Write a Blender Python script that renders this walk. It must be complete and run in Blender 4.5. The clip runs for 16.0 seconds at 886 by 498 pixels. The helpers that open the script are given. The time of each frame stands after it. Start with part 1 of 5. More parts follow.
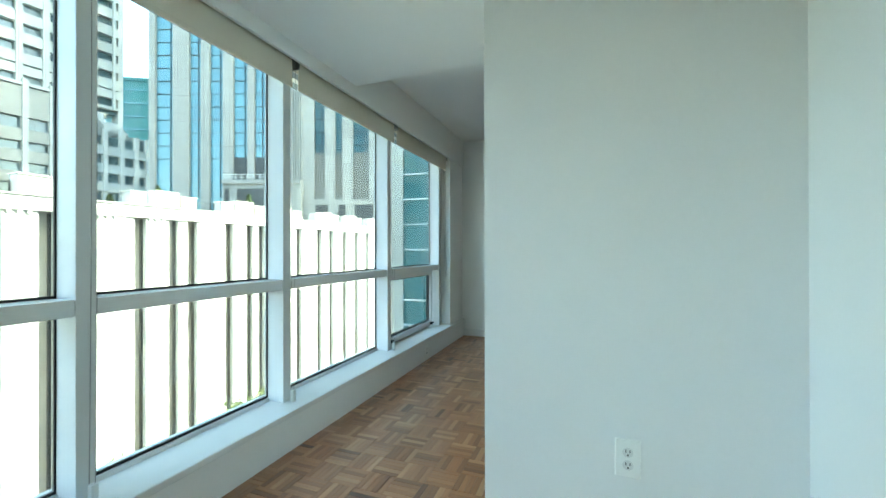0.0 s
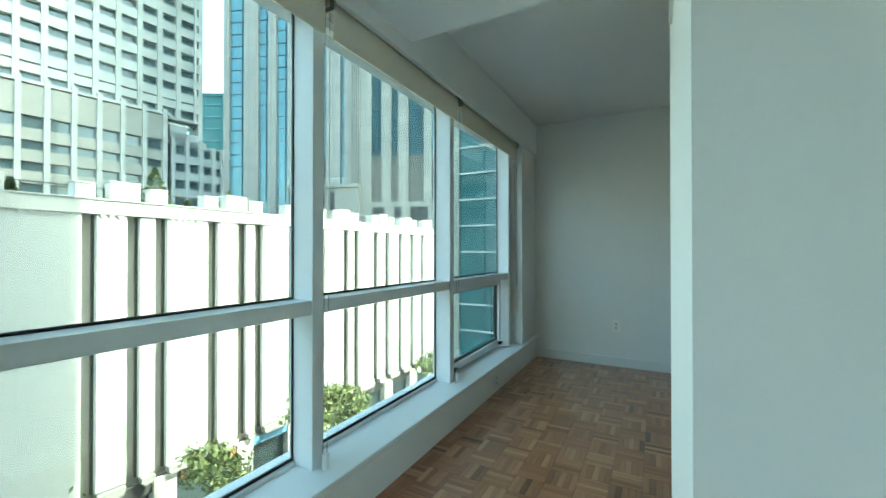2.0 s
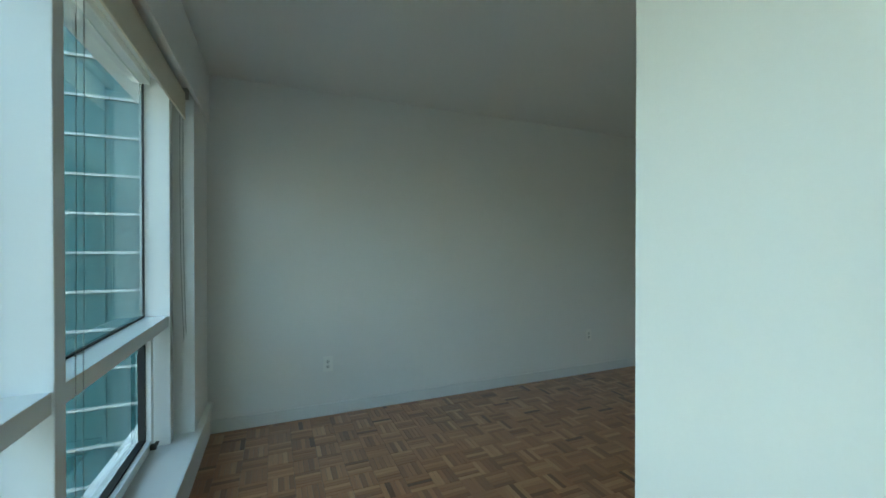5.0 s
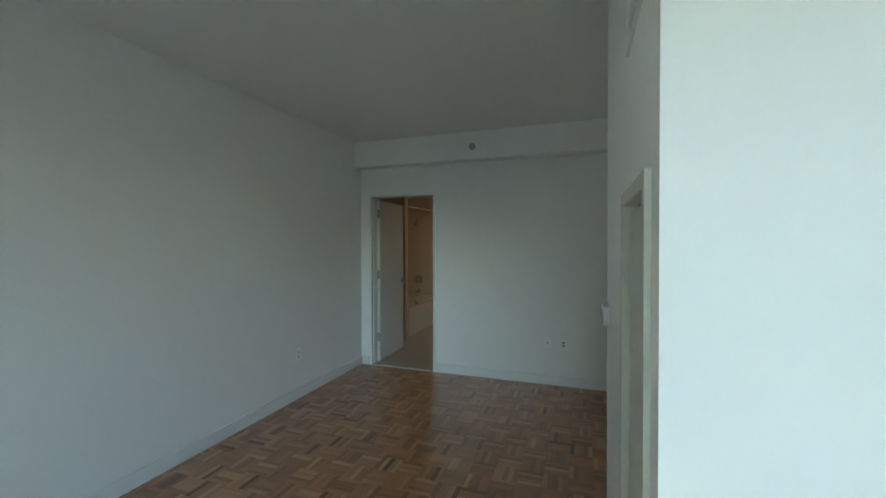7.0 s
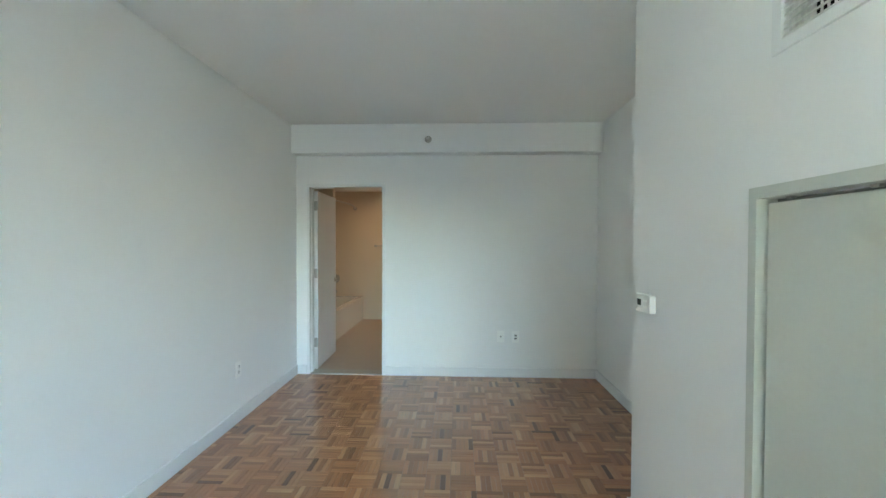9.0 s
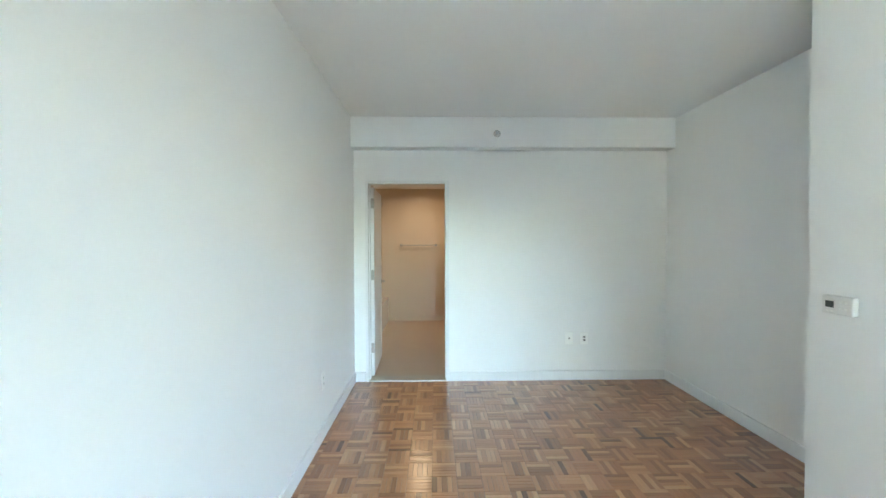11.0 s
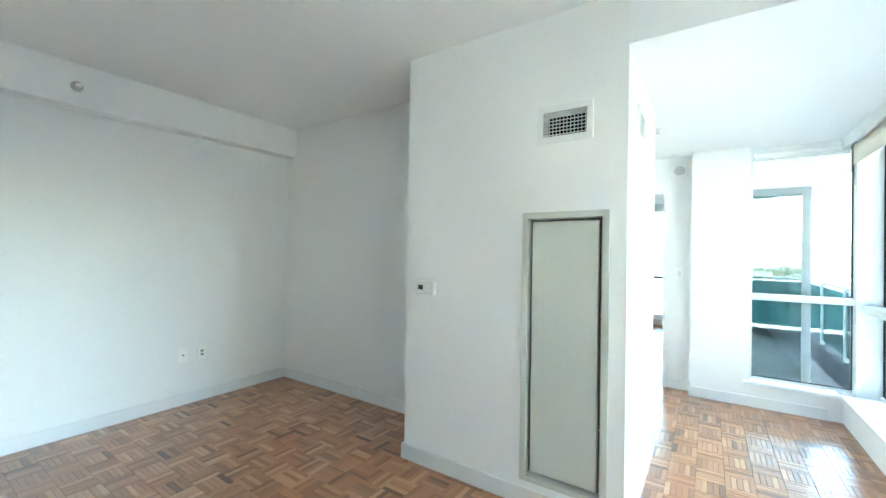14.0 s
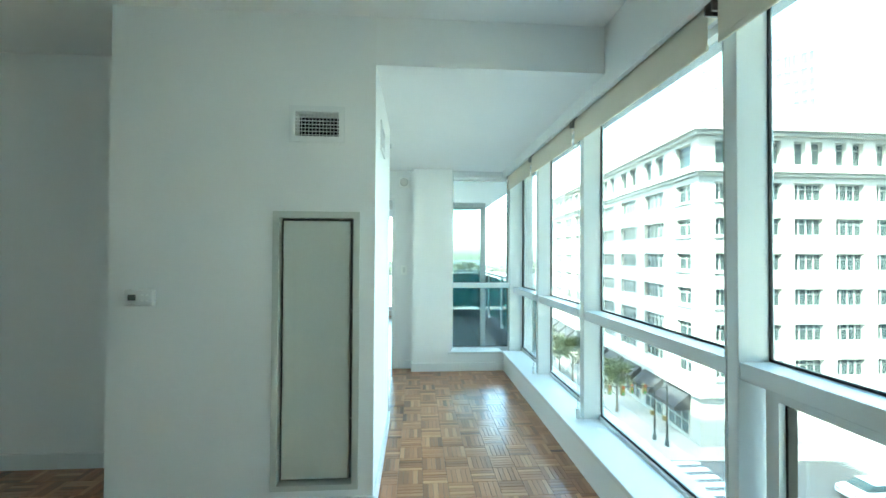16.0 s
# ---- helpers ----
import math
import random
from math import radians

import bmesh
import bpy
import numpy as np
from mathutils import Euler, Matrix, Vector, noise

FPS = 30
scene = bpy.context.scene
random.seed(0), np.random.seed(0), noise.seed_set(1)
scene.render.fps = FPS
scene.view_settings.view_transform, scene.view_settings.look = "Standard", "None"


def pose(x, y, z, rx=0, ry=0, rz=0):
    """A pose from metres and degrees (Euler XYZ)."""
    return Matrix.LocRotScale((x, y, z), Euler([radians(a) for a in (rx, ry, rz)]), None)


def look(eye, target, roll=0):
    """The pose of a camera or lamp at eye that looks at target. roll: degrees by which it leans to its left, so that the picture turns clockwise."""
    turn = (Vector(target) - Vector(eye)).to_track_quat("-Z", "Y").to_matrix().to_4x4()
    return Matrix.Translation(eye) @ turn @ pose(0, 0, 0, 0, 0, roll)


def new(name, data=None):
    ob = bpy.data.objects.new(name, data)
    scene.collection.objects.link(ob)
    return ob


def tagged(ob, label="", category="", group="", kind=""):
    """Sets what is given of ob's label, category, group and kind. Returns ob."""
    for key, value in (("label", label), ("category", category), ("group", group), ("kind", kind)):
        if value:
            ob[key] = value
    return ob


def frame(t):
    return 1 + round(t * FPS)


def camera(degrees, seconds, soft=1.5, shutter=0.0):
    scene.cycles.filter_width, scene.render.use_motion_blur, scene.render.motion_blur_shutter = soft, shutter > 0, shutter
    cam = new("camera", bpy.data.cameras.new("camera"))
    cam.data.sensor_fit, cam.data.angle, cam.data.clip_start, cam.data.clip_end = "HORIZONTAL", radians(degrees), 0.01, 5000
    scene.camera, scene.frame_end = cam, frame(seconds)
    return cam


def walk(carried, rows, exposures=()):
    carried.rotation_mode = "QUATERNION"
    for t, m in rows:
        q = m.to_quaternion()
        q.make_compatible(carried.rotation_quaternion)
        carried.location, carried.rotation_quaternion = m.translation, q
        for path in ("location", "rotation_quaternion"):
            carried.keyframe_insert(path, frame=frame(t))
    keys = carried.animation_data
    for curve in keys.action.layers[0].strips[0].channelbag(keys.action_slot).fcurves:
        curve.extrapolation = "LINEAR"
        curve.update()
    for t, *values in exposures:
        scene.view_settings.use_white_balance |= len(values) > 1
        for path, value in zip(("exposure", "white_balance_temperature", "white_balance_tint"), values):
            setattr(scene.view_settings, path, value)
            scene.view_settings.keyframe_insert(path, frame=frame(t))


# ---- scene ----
cam = camera(96.5, 16.0)
PATH = [
    (0, (2.109, -2.558, 1.177), (1.408, -0.685, 1.183), -0.1),
    (0.5, (2.081, -2.444, 1.157), (1.199, -0.649, 1.166), -0.0),
    (1, (1.944, -2.288, 1.18), (0.981, -0.535, 1.185), 0.1),
    (1.5, (1.82, -2.102, 1.198), (0.837, -0.36, 1.207), -0.0),
    (2, (1.682, -1.899, 1.215), (0.733, -0.139, 1.229), 0.0),
    (2.5, (1.522, -1.689, 1.233), (0.692, 0.131, 1.247), 0.0),
    (3, (1.323, -1.491, 1.267), (0.73, 0.419, 1.282), -0.0),
    (3.5, (1.196, -1.253, 1.286), (0.866, 0.72, 1.298), -0.1),
    (4, (1.099, -1.032, 1.301), (1.05, 0.967, 1.309), -0.1),
    (4.5, (0.967, -0.876, 1.332), (1.298, 1.097, 1.337), -0.2),
    (5, (0.9, -0.725, 1.401), (1.683, 1.115, 1.389), 0.0),
    (5.2, (0.895, -0.645, 1.411), (1.84, 1.117, 1.405), 0.1),
    (7.3, (1.01, 0.218, 1.476), (2.949, 0.708, 1.449), -0.0),
    (7.5, (1.009, 0.273, 1.472), (2.97, 0.664, 1.447), 0.1),
    (8, (1.032, 0.421, 1.443), (3.023, 0.604, 1.416), 0.2),
    (8.5, (0.975, 0.672, 1.444), (2.973, 0.764, 1.419), 0.2),
    (9, (1.004, 0.915, 1.441), (3.002, 0.99, 1.41), 0.2),
    (9.5, (1.084, 1.091, 1.461), (3.081, 1.186, 1.423), -0.0),
    (9.7, (1.093, 1.182, 1.459), (3.091, 1.279, 1.416), -0.2),
    (11.8, (1.218, 2.149, 1.425), (3.17, 1.715, 1.407), 0.3),
    (12, (1.213, 2.183, 1.412), (3.123, 1.589, 1.4), 0.4),
    (12.5, (1.243, 2.179, 1.398), (3.004, 1.231, 1.395), 0.7),
    (13, (1.324, 2.116, 1.398), (2.904, 0.889, 1.395), 0.8),
    (13.5, (1.368, 2.082, 1.395), (2.759, 0.645, 1.395), 0.9),
    (14, (1.409, 2.087, 1.388), (2.523, 0.427, 1.403), 0.9),
    (14.5, (1.429, 2.123, 1.389), (2.166, 0.264, 1.412), 0.8),
    (15, (1.444, 2.138, 1.401), (1.815, 0.173, 1.428), 0.7),
    (15.5, (1.464, 2.133, 1.387), (1.556, 0.135, 1.416), 0.4),
    (16, (1.512, 2.155, 1.383), (1.377, 0.16, 1.414), 0.3),
]
EXPOSURES = [
    (0.0, 4.57, 7460, 0), (0.5, 4.39, 7440, -4), (1.0, 4.21, 7440, -6), (2.0, 4.17, 7360, -8), (3.0, 4.17, 7360, -6), (4.0, 4.13, 7390, -6), (5.2, 4.09, 7480, -1),
    (7.3, 4.45, 7440, 8), (8.0, 4.85, 7380, 9), (9.0, 5.69, 7320, 10), (9.7, 6.02, 7260, 9), (11.8, 6.25, 7320, 13), (13.0, 6.22, 7400, 12),
    (14.0, 6.21, 7240, 11), (14.5, 6.21, 7110, 9), (15.0, 6.01, 6940, 2), (15.5, 5.53, 6920, -3), (16.0, 5.25, 6900, -6),
]
walk(cam, [(t, look(eye, target, roll)) for t, eye, target, roll in PATH], EXPOSURES)

# ---- world and light ----
world = bpy.data.worlds.new("sky")
scene.world = world
world.use_nodes = True
wn = world.node_tree.nodes
sky = wn.new("ShaderNodeTexSky")
sky.sky_type = "NISHITA"
sky.sun_disc = False
sky.sun_elevation = radians(48)
sky.sun_rotation = radians(52)
sky.dust_density = 2.5
sky.air_density = 1.0
wn["Background"].inputs["Strength"].default_value = 0.15
world.node_tree.links.new(sky.outputs["Color"], wn["Background"].inputs["Color"])

sun_data = bpy.data.lights.new("sun", "SUN")
sun_data.energy = 2.0
sun_data.angle = radians(0.5)
sun_data.color = (1.0, 0.96, 0.9)
sun = new("sun", sun_data)
SUN_FROM = Vector((math.sin(radians(52)) * math.cos(radians(48)), math.cos(radians(52)) * math.cos(radians(48)), math.sin(radians(48))))
sun.rotation_euler = SUN_FROM.to_track_quat("Z", "Y").to_euler()


# ---- materials ----
def mat(name, color, rough=0.5, metal=0.0, spec=0.5, var=0.06, scale=3.0, bump=0.0, bump_scale=60.0, fine=0.03, fine_scale=90.0):
    """Painted or plain surface: base colour with soft large and fine variation, and fine relief."""
    m = bpy.data.materials.new(name)
    m.use_nodes = True
    n, l = m.node_tree.nodes, m.node_tree.links
    b = n["Principled BSDF"]
    b.inputs["Roughness"].default_value = rough
    b.inputs["Metallic"].default_value = metal
    b.inputs["Specular IOR Level"].default_value = spec
    co = n.new("ShaderNodeTexCoord")
    big = n.new("ShaderNodeTexNoise")
    big.inputs["Scale"].default_value = scale
    big.inputs["Detail"].default_value = 4
    small = n.new("ShaderNodeTexNoise")
    small.inputs["Scale"].default_value = fine_scale
    small.inputs["Detail"].default_value = 3
    l.new(co.outputs["Object"], big.inputs["Vector"])
    l.new(co.outputs["Object"], small.inputs["Vector"])
    hi = [min(1, c * (1 + var)) for c in color]
    lo = [c * (1 - var) for c in color]
    mix = n.new("ShaderNodeMix")
    mix.data_type = "RGBA"
    mix.inputs[6].default_value = (*lo, 1)
    mix.inputs[7].default_value = (*hi, 1)
    l.new(big.outputs["Fac"], mix.inputs[0])
    mul = n.new("ShaderNodeMix")
    mul.data_type = "RGBA"
    mul.blend_type = "MULTIPLY"
    mul.inputs[0].default_value = 1.0
    ramp = n.new("ShaderNodeMapRange")
    ramp.inputs[3].default_value = 1 - fine
    ramp.inputs[4].default_value = 1 + fine
    l.new(small.outputs["Fac"], ramp.inputs[0])
    l.new(mix.outputs[2], mul.inputs[6])
    l.new(ramp.outputs[0], mul.inputs[7])
    l.new(mul.outputs[2], b.inputs["Base Color"])
    if bump:
        rel = n.new("ShaderNodeTexNoise")
        rel.inputs["Scale"].default_value = bump_scale
        rel.inputs["Detail"].default_value = 5
        l.new(co.outputs["Object"], rel.inputs["Vector"])
        bp = n.new("ShaderNodeBump")
        bp.inputs["Strength"].default_value = bump
        bp.inputs["Distance"].default_value = 0.002
        l.new(rel.outputs["Fac"], bp.inputs["Height"])
        l.new(bp.outputs["Normal"], b.inputs["Normal"])
    return m


def wood(name, island):
    """Varnished parquet: tone per piece, grain along the piece's length, satin varnish."""
    m = bpy.data.materials.new(name)
    m.use_nodes = True
    n, l = m.node_tree.nodes, m.node_tree.links
    b = n["Principled BSDF"]
    co = n.new("ShaderNodeTexCoord")
    if island:
        geo = n.new("ShaderNodeNewGeometry")
        rnd = geo.outputs["Random Per Island"]
    else:
        info = n.new("ShaderNodeObjectInfo")
        rnd = info.outputs["Random"]
    tone = n.new("ShaderNodeValToRGB")
    stops = ((0.0, (0.14, 0.052, 0.021)), (0.05, (0.3, 0.114, 0.048)), (0.35, (0.415, 0.166, 0.071)), (0.8, (0.495, 0.216, 0.098)), (1.0, (0.61, 0.315, 0.16)))
    while len(tone.color_ramp.elements) < len(stops):
        tone.color_ramp.elements.new(0.5)
    for e, (p, c) in zip(tone.color_ramp.elements, stops):
        e.position, e.color = p, (*c, 1)
    l.new(rnd, tone.inputs["Fac"])
    grain = n.new("ShaderNodeTexNoise")
    grain.inputs["Scale"].default_value = 1.0
    grain.inputs["Detail"].default_value = 6
    grain.inputs["Roughness"].default_value = 0.65
    uv = n.new("ShaderNodeVectorMath")
    uv.operation = "MULTIPLY"
    uv.inputs[1].default_value = (9, 190, 1)
    shift = n.new("ShaderNodeVectorMath")
    shift.operation = "ADD"
    scl = n.new("ShaderNodeMath")
    scl.operation = "MULTIPLY"
    scl.inputs[1].default_value = 371.0
    l.new(rnd, scl.inputs[0])
    l.new(co.outputs["UV"], uv.inputs[0])
    l.new(uv.outputs[0], shift.inputs[0])
    l.new(scl.outputs[0], shift.inputs[1])
    l.new(shift.outputs[0], grain.inputs["Vector"])
    rng = n.new("ShaderNodeMapRange")
    rng.inputs[1].default_value, rng.inputs[2].default_value = 0.3, 0.7
    rng.inputs[3].default_value, rng.inputs[4].default_value = 0.85, 1.1
    l.new(grain.outputs["Fac"], rng.inputs[0])
    mul = n.new("ShaderNodeMix")
    mul.data_type, mul.blend_type = "RGBA", "MULTIPLY"
    mul.inputs[0].default_value = 1.0
    l.new(tone.outputs["Color"], mul.inputs[6])
    l.new(rng.outputs[0], mul.inputs[7])
    l.new(mul.outputs[2], b.inputs["Base Color"])
    wear = n.new("ShaderNodeTexNoise")
    wear.inputs["Scale"].default_value = 2.2
    wear.inputs["Detail"].default_value = 5
    geo2 = n.new("ShaderNodeNewGeometry")
    l.new(geo2.outputs["Position"], wear.inputs["Vector"])
    rr = n.new("ShaderNodeMapRange")
    rr.inputs[3].default_value, rr.inputs[4].default_value = 0.26, 0.34
    l.new(wear.outputs["Fac"], rr.inputs[0])
    l.new(rr.outputs[0], b.inputs["Roughness"])
    b.inputs["Specular IOR Level"].default_value = 0.5
    b.inputs["Coat Weight"].default_value = 0.8
    b.inputs["Coat Roughness"].default_value = 0.2
    rel = n.new("ShaderNodeTexNoise")
    rel.inputs["Scale"].default_value = 14
    rel.inputs["Detail"].default_value = 3
    l.new(geo2.outputs["Position"], rel.inputs["Vector"])
    bp = n.new("ShaderNodeBump")
    bp.inputs["Strength"].default_value = 0.12
    bp.inputs["Distance"].default_value = 0.002
    l.new(rel.outputs["Fac"], bp.inputs["Height"])
    fibre = n.new("ShaderNodeBump")
    fibre.inputs["Strength"].default_value = 0.35
    fibre.inputs["Distance"].default_value = 0.0006
    l.new(grain.outputs["Fac"], fibre.inputs["Height"])
    l.new(bp.outputs["Normal"], fibre.inputs["Normal"])
    l.new(fibre.outputs["Normal"], b.inputs["Normal"])
    l.new(bp.outputs["Normal"], b.inputs["Coat Normal"])
    return m


def clear_glass(name, tint, reflect=0.035, rough=0.0):
    """Thin window pane: tinted clear glass with a Fresnel gloss."""
    m = bpy.data.materials.new(name)
    m.use_nodes = True
    n, l = m.node_tree.nodes, m.node_tree.links
    n.remove(n["Principled BSDF"])
    out = n["Material Output"]
    tr = n.new("ShaderNodeBsdfTransparent")
    tr.inputs["Color"].default_value = (*tint, 1)
    gl = n.new("ShaderNodeBsdfGlossy")
    gl.inputs["Roughness"].default_value = rough
    lw = n.new("ShaderNodeLayerWeight")
    lw.inputs["Blend"].default_value = 0.5
    pw = n.new("ShaderNodeMath")
    pw.operation = "POWER"
    pw.inputs[1].default_value = 5.0
    rg = n.new("ShaderNodeMapRange")
    rg.inputs[3].default_value, rg.inputs[4].default_value = reflect, 1.0
    mx = n.new("ShaderNodeMixShader")
    l.new(lw.outputs["Facing"], pw.inputs[0])
    l.new(pw.outputs[0], rg.inputs[0])
    l.new(rg.outputs[0], mx.inputs[0])
    l.new(tr.outputs[0], mx.inputs[1])
    l.new(gl.outputs[0], mx.inputs[2])
    l.new(mx.outputs[0], out.inputs["Surface"])
    return m


def glow(name, color, strength):
    m = bpy.data.materials.new(name)
    m.use_nodes = True
    n, l = m.node_tree.nodes, m.node_tree.links
    n.remove(n["Principled BSDF"])
    e = n.new("ShaderNodeEmission")
    e.inputs["Color"].default_value = (*color, 1)
    e.inputs["Strength"].default_value = strength
    l.new(e.outputs[0], n["Material Output"].inputs["Surface"])
    return m


M_WALL = mat("wall_paint", (0.885, 0.885, 0.873), 0.6, var=0.015, scale=1.2, bump=0.12, bump_scale=130, fine=0.012)
M_CEIL = mat("ceiling_paint", (0.91, 0.91, 0.9), 0.75, var=0.015, scale=1.0, bump=0.15, bump_scale=110, fine=0.012)
M_TRIM = mat("trim_paint", (0.82, 0.825, 0.82), 0.35, var=0.015, scale=4, bump=0.05, fine=0.01)
M_ALU = mat("white_aluminium", (0.78, 0.8, 0.8), 0.21, var=0.015, scale=3, fine=0.012)
M_GASKET = mat("black_gasket", (0.012, 0.013, 0.014), 0.55)
M_SHADE = mat("shade_cloth", (0.8, 0.73, 0.61), 0.9, var=0.03, scale=6, bump=0.3, bump_scale=500, fine=0.04, fine_scale=400)
M_PLASTIC = mat("white_plastic", (0.8, 0.8, 0.78), 0.35, var=0.01)
M_IVORY = mat("ivory_plastic", (0.95, 0.95, 0.92), 0.35, var=0.01)
M_DARK = mat("dark_slot", (0.02, 0.02, 0.02), 0.6)
M_PANEL = mat("access_panel_paint", (0.6, 0.615, 0.56), 0.42, var=0.02, scale=2.0, bump=0.05)
M_PFRAME = mat("access_frame_paint", (0.6, 0.61, 0.56), 0.45, var=0.02, scale=3.0)
M_GAP_SHADE = mat("gap_shade_grey", (0.16, 0.16, 0.145), 0.7)
M_CHROME = mat("chrome", (0.75, 0.75, 0.76), 0.16, metal=1.0, var=0.02)
M_NICKEL = mat("brushed_nickel", (0.45, 0.43, 0.4), 0.32, metal=1.0, var=0.04)
M_CHAIN = mat("bead_chain", (0.2, 0.2, 0.19), 0.4, metal=0.6)
M_LCD = mat("lcd", (0.05, 0.06, 0.055), 0.2)
M_DUCT = mat("duct_shade_black", (0.006, 0.006, 0.006), 0.9, spec=0.1)
M_SUB = mat("parquet_joint", (0.1, 0.055, 0.025), 0.6, var=0.2)
M_WOOD_ISLAND = wood("parquet_wood", True)
M_WOOD_OBJ = wood("parquet_wood_piece", False)
M_BATHWALL = mat("bath_tile_wall", (0.68, 0.575, 0.455), 0.3, var=0.03, scale=2)
M_BATHFLOOR = mat("bath_floor_tile", (0.54, 0.445, 0.35), 0.35, var=0.05, scale=5)
M_TUB = mat("tub_enamel", (0.78, 0.74, 0.67), 0.12, var=0.01)
M_MARBLE = mat("threshold_marble", (0.5, 0.47, 0.4), 0.3, var=0.12, scale=14)
M_GLASS = clear_glass("window_glass", (0.61, 0.68, 0.672))


# ---- mesh helpers ----
def mesh_of(bm, name, material):
    bmesh.ops.recalc_face_normals(bm, faces=bm.faces[:])
    me = bpy.data.meshes.new(name)
    bm.to_mesh(me)
    bm.free()
    for m in material if isinstance(material, (list, tuple)) else (material,):
        me.materials.append(m)
    return me


def part(name, bm, material, parent=None, label=""):
    """One mesh object, under a thing or a part if given."""
    ob = new(name, mesh_of(bm, name, material))
    if parent is not None:
        ob.parent = parent
    if label:
        ob["label"] = label
    return ob


def thing(name, label, category, group="", at=(0, 0, 0), kind=""):
    ob = new(name)
    ob.empty_display_size = 0.1
    ob.matrix_basis = Matrix.Translation(at)
    return tagged(ob, label, category, group, kind)


def boxes(*specs, bevel=0.0, seg=2):
    """A bmesh of boxes (x0, x1, y0, y1, z0, z1), each with bevelled edges."""
    out = bmesh.new()
    for x0, x1, y0, y1, z0, z1 in specs:
        bm = bmesh.new()
        bmesh.ops.create_cube(bm, size=1)
        for v in bm.verts:
            v.co = Vector(((x0 + x1) / 2 + v.co.x * (x1 - x0), (y0 + y1) / 2 + v.co.y * (y1 - y0), (z0 + z1) / 2 + v.co.z * (z1 - z0)))
        if bevel:
            bmesh.ops.bevel(bm, geom=bm.edges[:], offset=bevel, segments=seg, profile=0.5, affect="EDGES")
        me = bpy.data.meshes.new("tmp")
        bm.to_mesh(me)
        bm.free()
        out.from_mesh(me)
        bpy.data.meshes.remove(me)
    return out


def rod(a, b, r, n=12, out=None):
    """A cylinder from a to b, added to out."""
    out = out or bmesh.new()
    a, b = Vector(a), Vector(b)
    d = b - a
    m = Matrix.Translation((a + b) / 2) @ d.to_track_quat("Z", "Y").to_matrix().to_4x4()
    bmesh.ops.create_cone(out, cap_ends=True, segments=n, radius1=r, radius2=r, depth=d.length, matrix=m)
    return out


def lathe(profile, n=24, matrix=None, caps=True):
    """A turned shape: profile of (radius, z) about the z axis."""
    bm = bmesh.new()
    rings = []
    for r, z in profile:
        rings.append([bm.verts.new((r * math.cos(2 * math.pi * k / n), r * math.sin(2 * math.pi * k / n), z)) for k in range(n)])
    for a, b in zip(rings, rings[1:]):
        for k in range(n):
            bm.faces.new((a[k], a[(k + 1) % n], b[(k + 1) % n], b[k]))
    if caps:
        bm.faces.new(rings[0][::-1])
        bm.faces.new(rings[-1])
    if matrix is not None:
        bm.transform(matrix)
    return bm


def pierced(u0, u1, v0, v1, d0, d1, holes, axis):
    """A wall of thickness d0..d1 with rectangular holes (u0, u1, v0, v1) through it. axis x: it lies in y-z; axis y: in x-z; axis z: in x-y."""
    us = sorted({u0, u1, *(h[0] for h in holes), *(h[1] for h in holes)})
    vs = sorted({v0, v1, *(h[2] for h in holes), *(h[3] for h in holes)})
    us, vs = [u for u in us if u0 <= u <= u1], [v for v in vs if v0 <= v <= v1]

    def place(u, v, d):
        return {"x": (d, u, v), "y": (u, d, v), "z": (u, v, d)}[axis]

    bm = bmesh.new()
    got = {}

    def vert(i, j, d):
        if (i, j, d) not in got:
            got[i, j, d] = bm.verts.new(place(us[i], vs[j], d))
        return got[i, j, d]

    def solid(i, j):
        if not (0 <= i < len(us) - 1 and 0 <= j < len(vs) - 1):
            return False
        cu, cv = (us[i] + us[i + 1]) / 2, (vs[j] + vs[j + 1]) / 2
        return not any(a < cu < b and c < cv < d for a, b, c, d in holes)

    for i in range(len(us) - 1):
        for j in range(len(vs) - 1):
            if not solid(i, j):
                continue
            for d in (d0, d1):
                bm.faces.new([vert(i, j, d), vert(i + 1, j, d), vert(i + 1, j + 1, d), vert(i, j + 1, d)])
            for di, dj, p, q in ((-1, 0, (0, 0), (0, 1)), (1, 0, (1, 0), (1, 1)), (0, -1, (0, 0), (1, 0)), (0, 1, (0, 1), (1, 1))):
                if not solid(i + di, j + dj):
                    bm.faces.new([vert(i + p[0], j + p[1], d0), vert(i + q[0], j + q[1], d0), vert(i + q[0], j + q[1], d1), vert(i + p[0], j + p[1], d1)])
    return bm


def structure(name, bm, material, label="", category=""):
    return tagged(part(name, bm, material), label, category, "", "structure")


# ---- the room's shell ----
WX, FARY, DOORX = 0.455, 2.675, 5.26      # window wall's inner face, far wall, door wall
RECY, BX0, BX1, BY = -0.568, 1.735, 3.10, -1.115   # recess wall, partition block
HALLX, ENDY, END2Y = 2.70, -2.57, -2.71   # hall wall, end wall by the corner window, doorway wall
CEIL, SOFF = 2.68, 2.415
GX = 0.215                                 # window glass
MULL = (-1.636, -0.59, 0.745)              # mullion centres along the window wall
END_JAMB = 2.03
CORNER_Y = -2.66

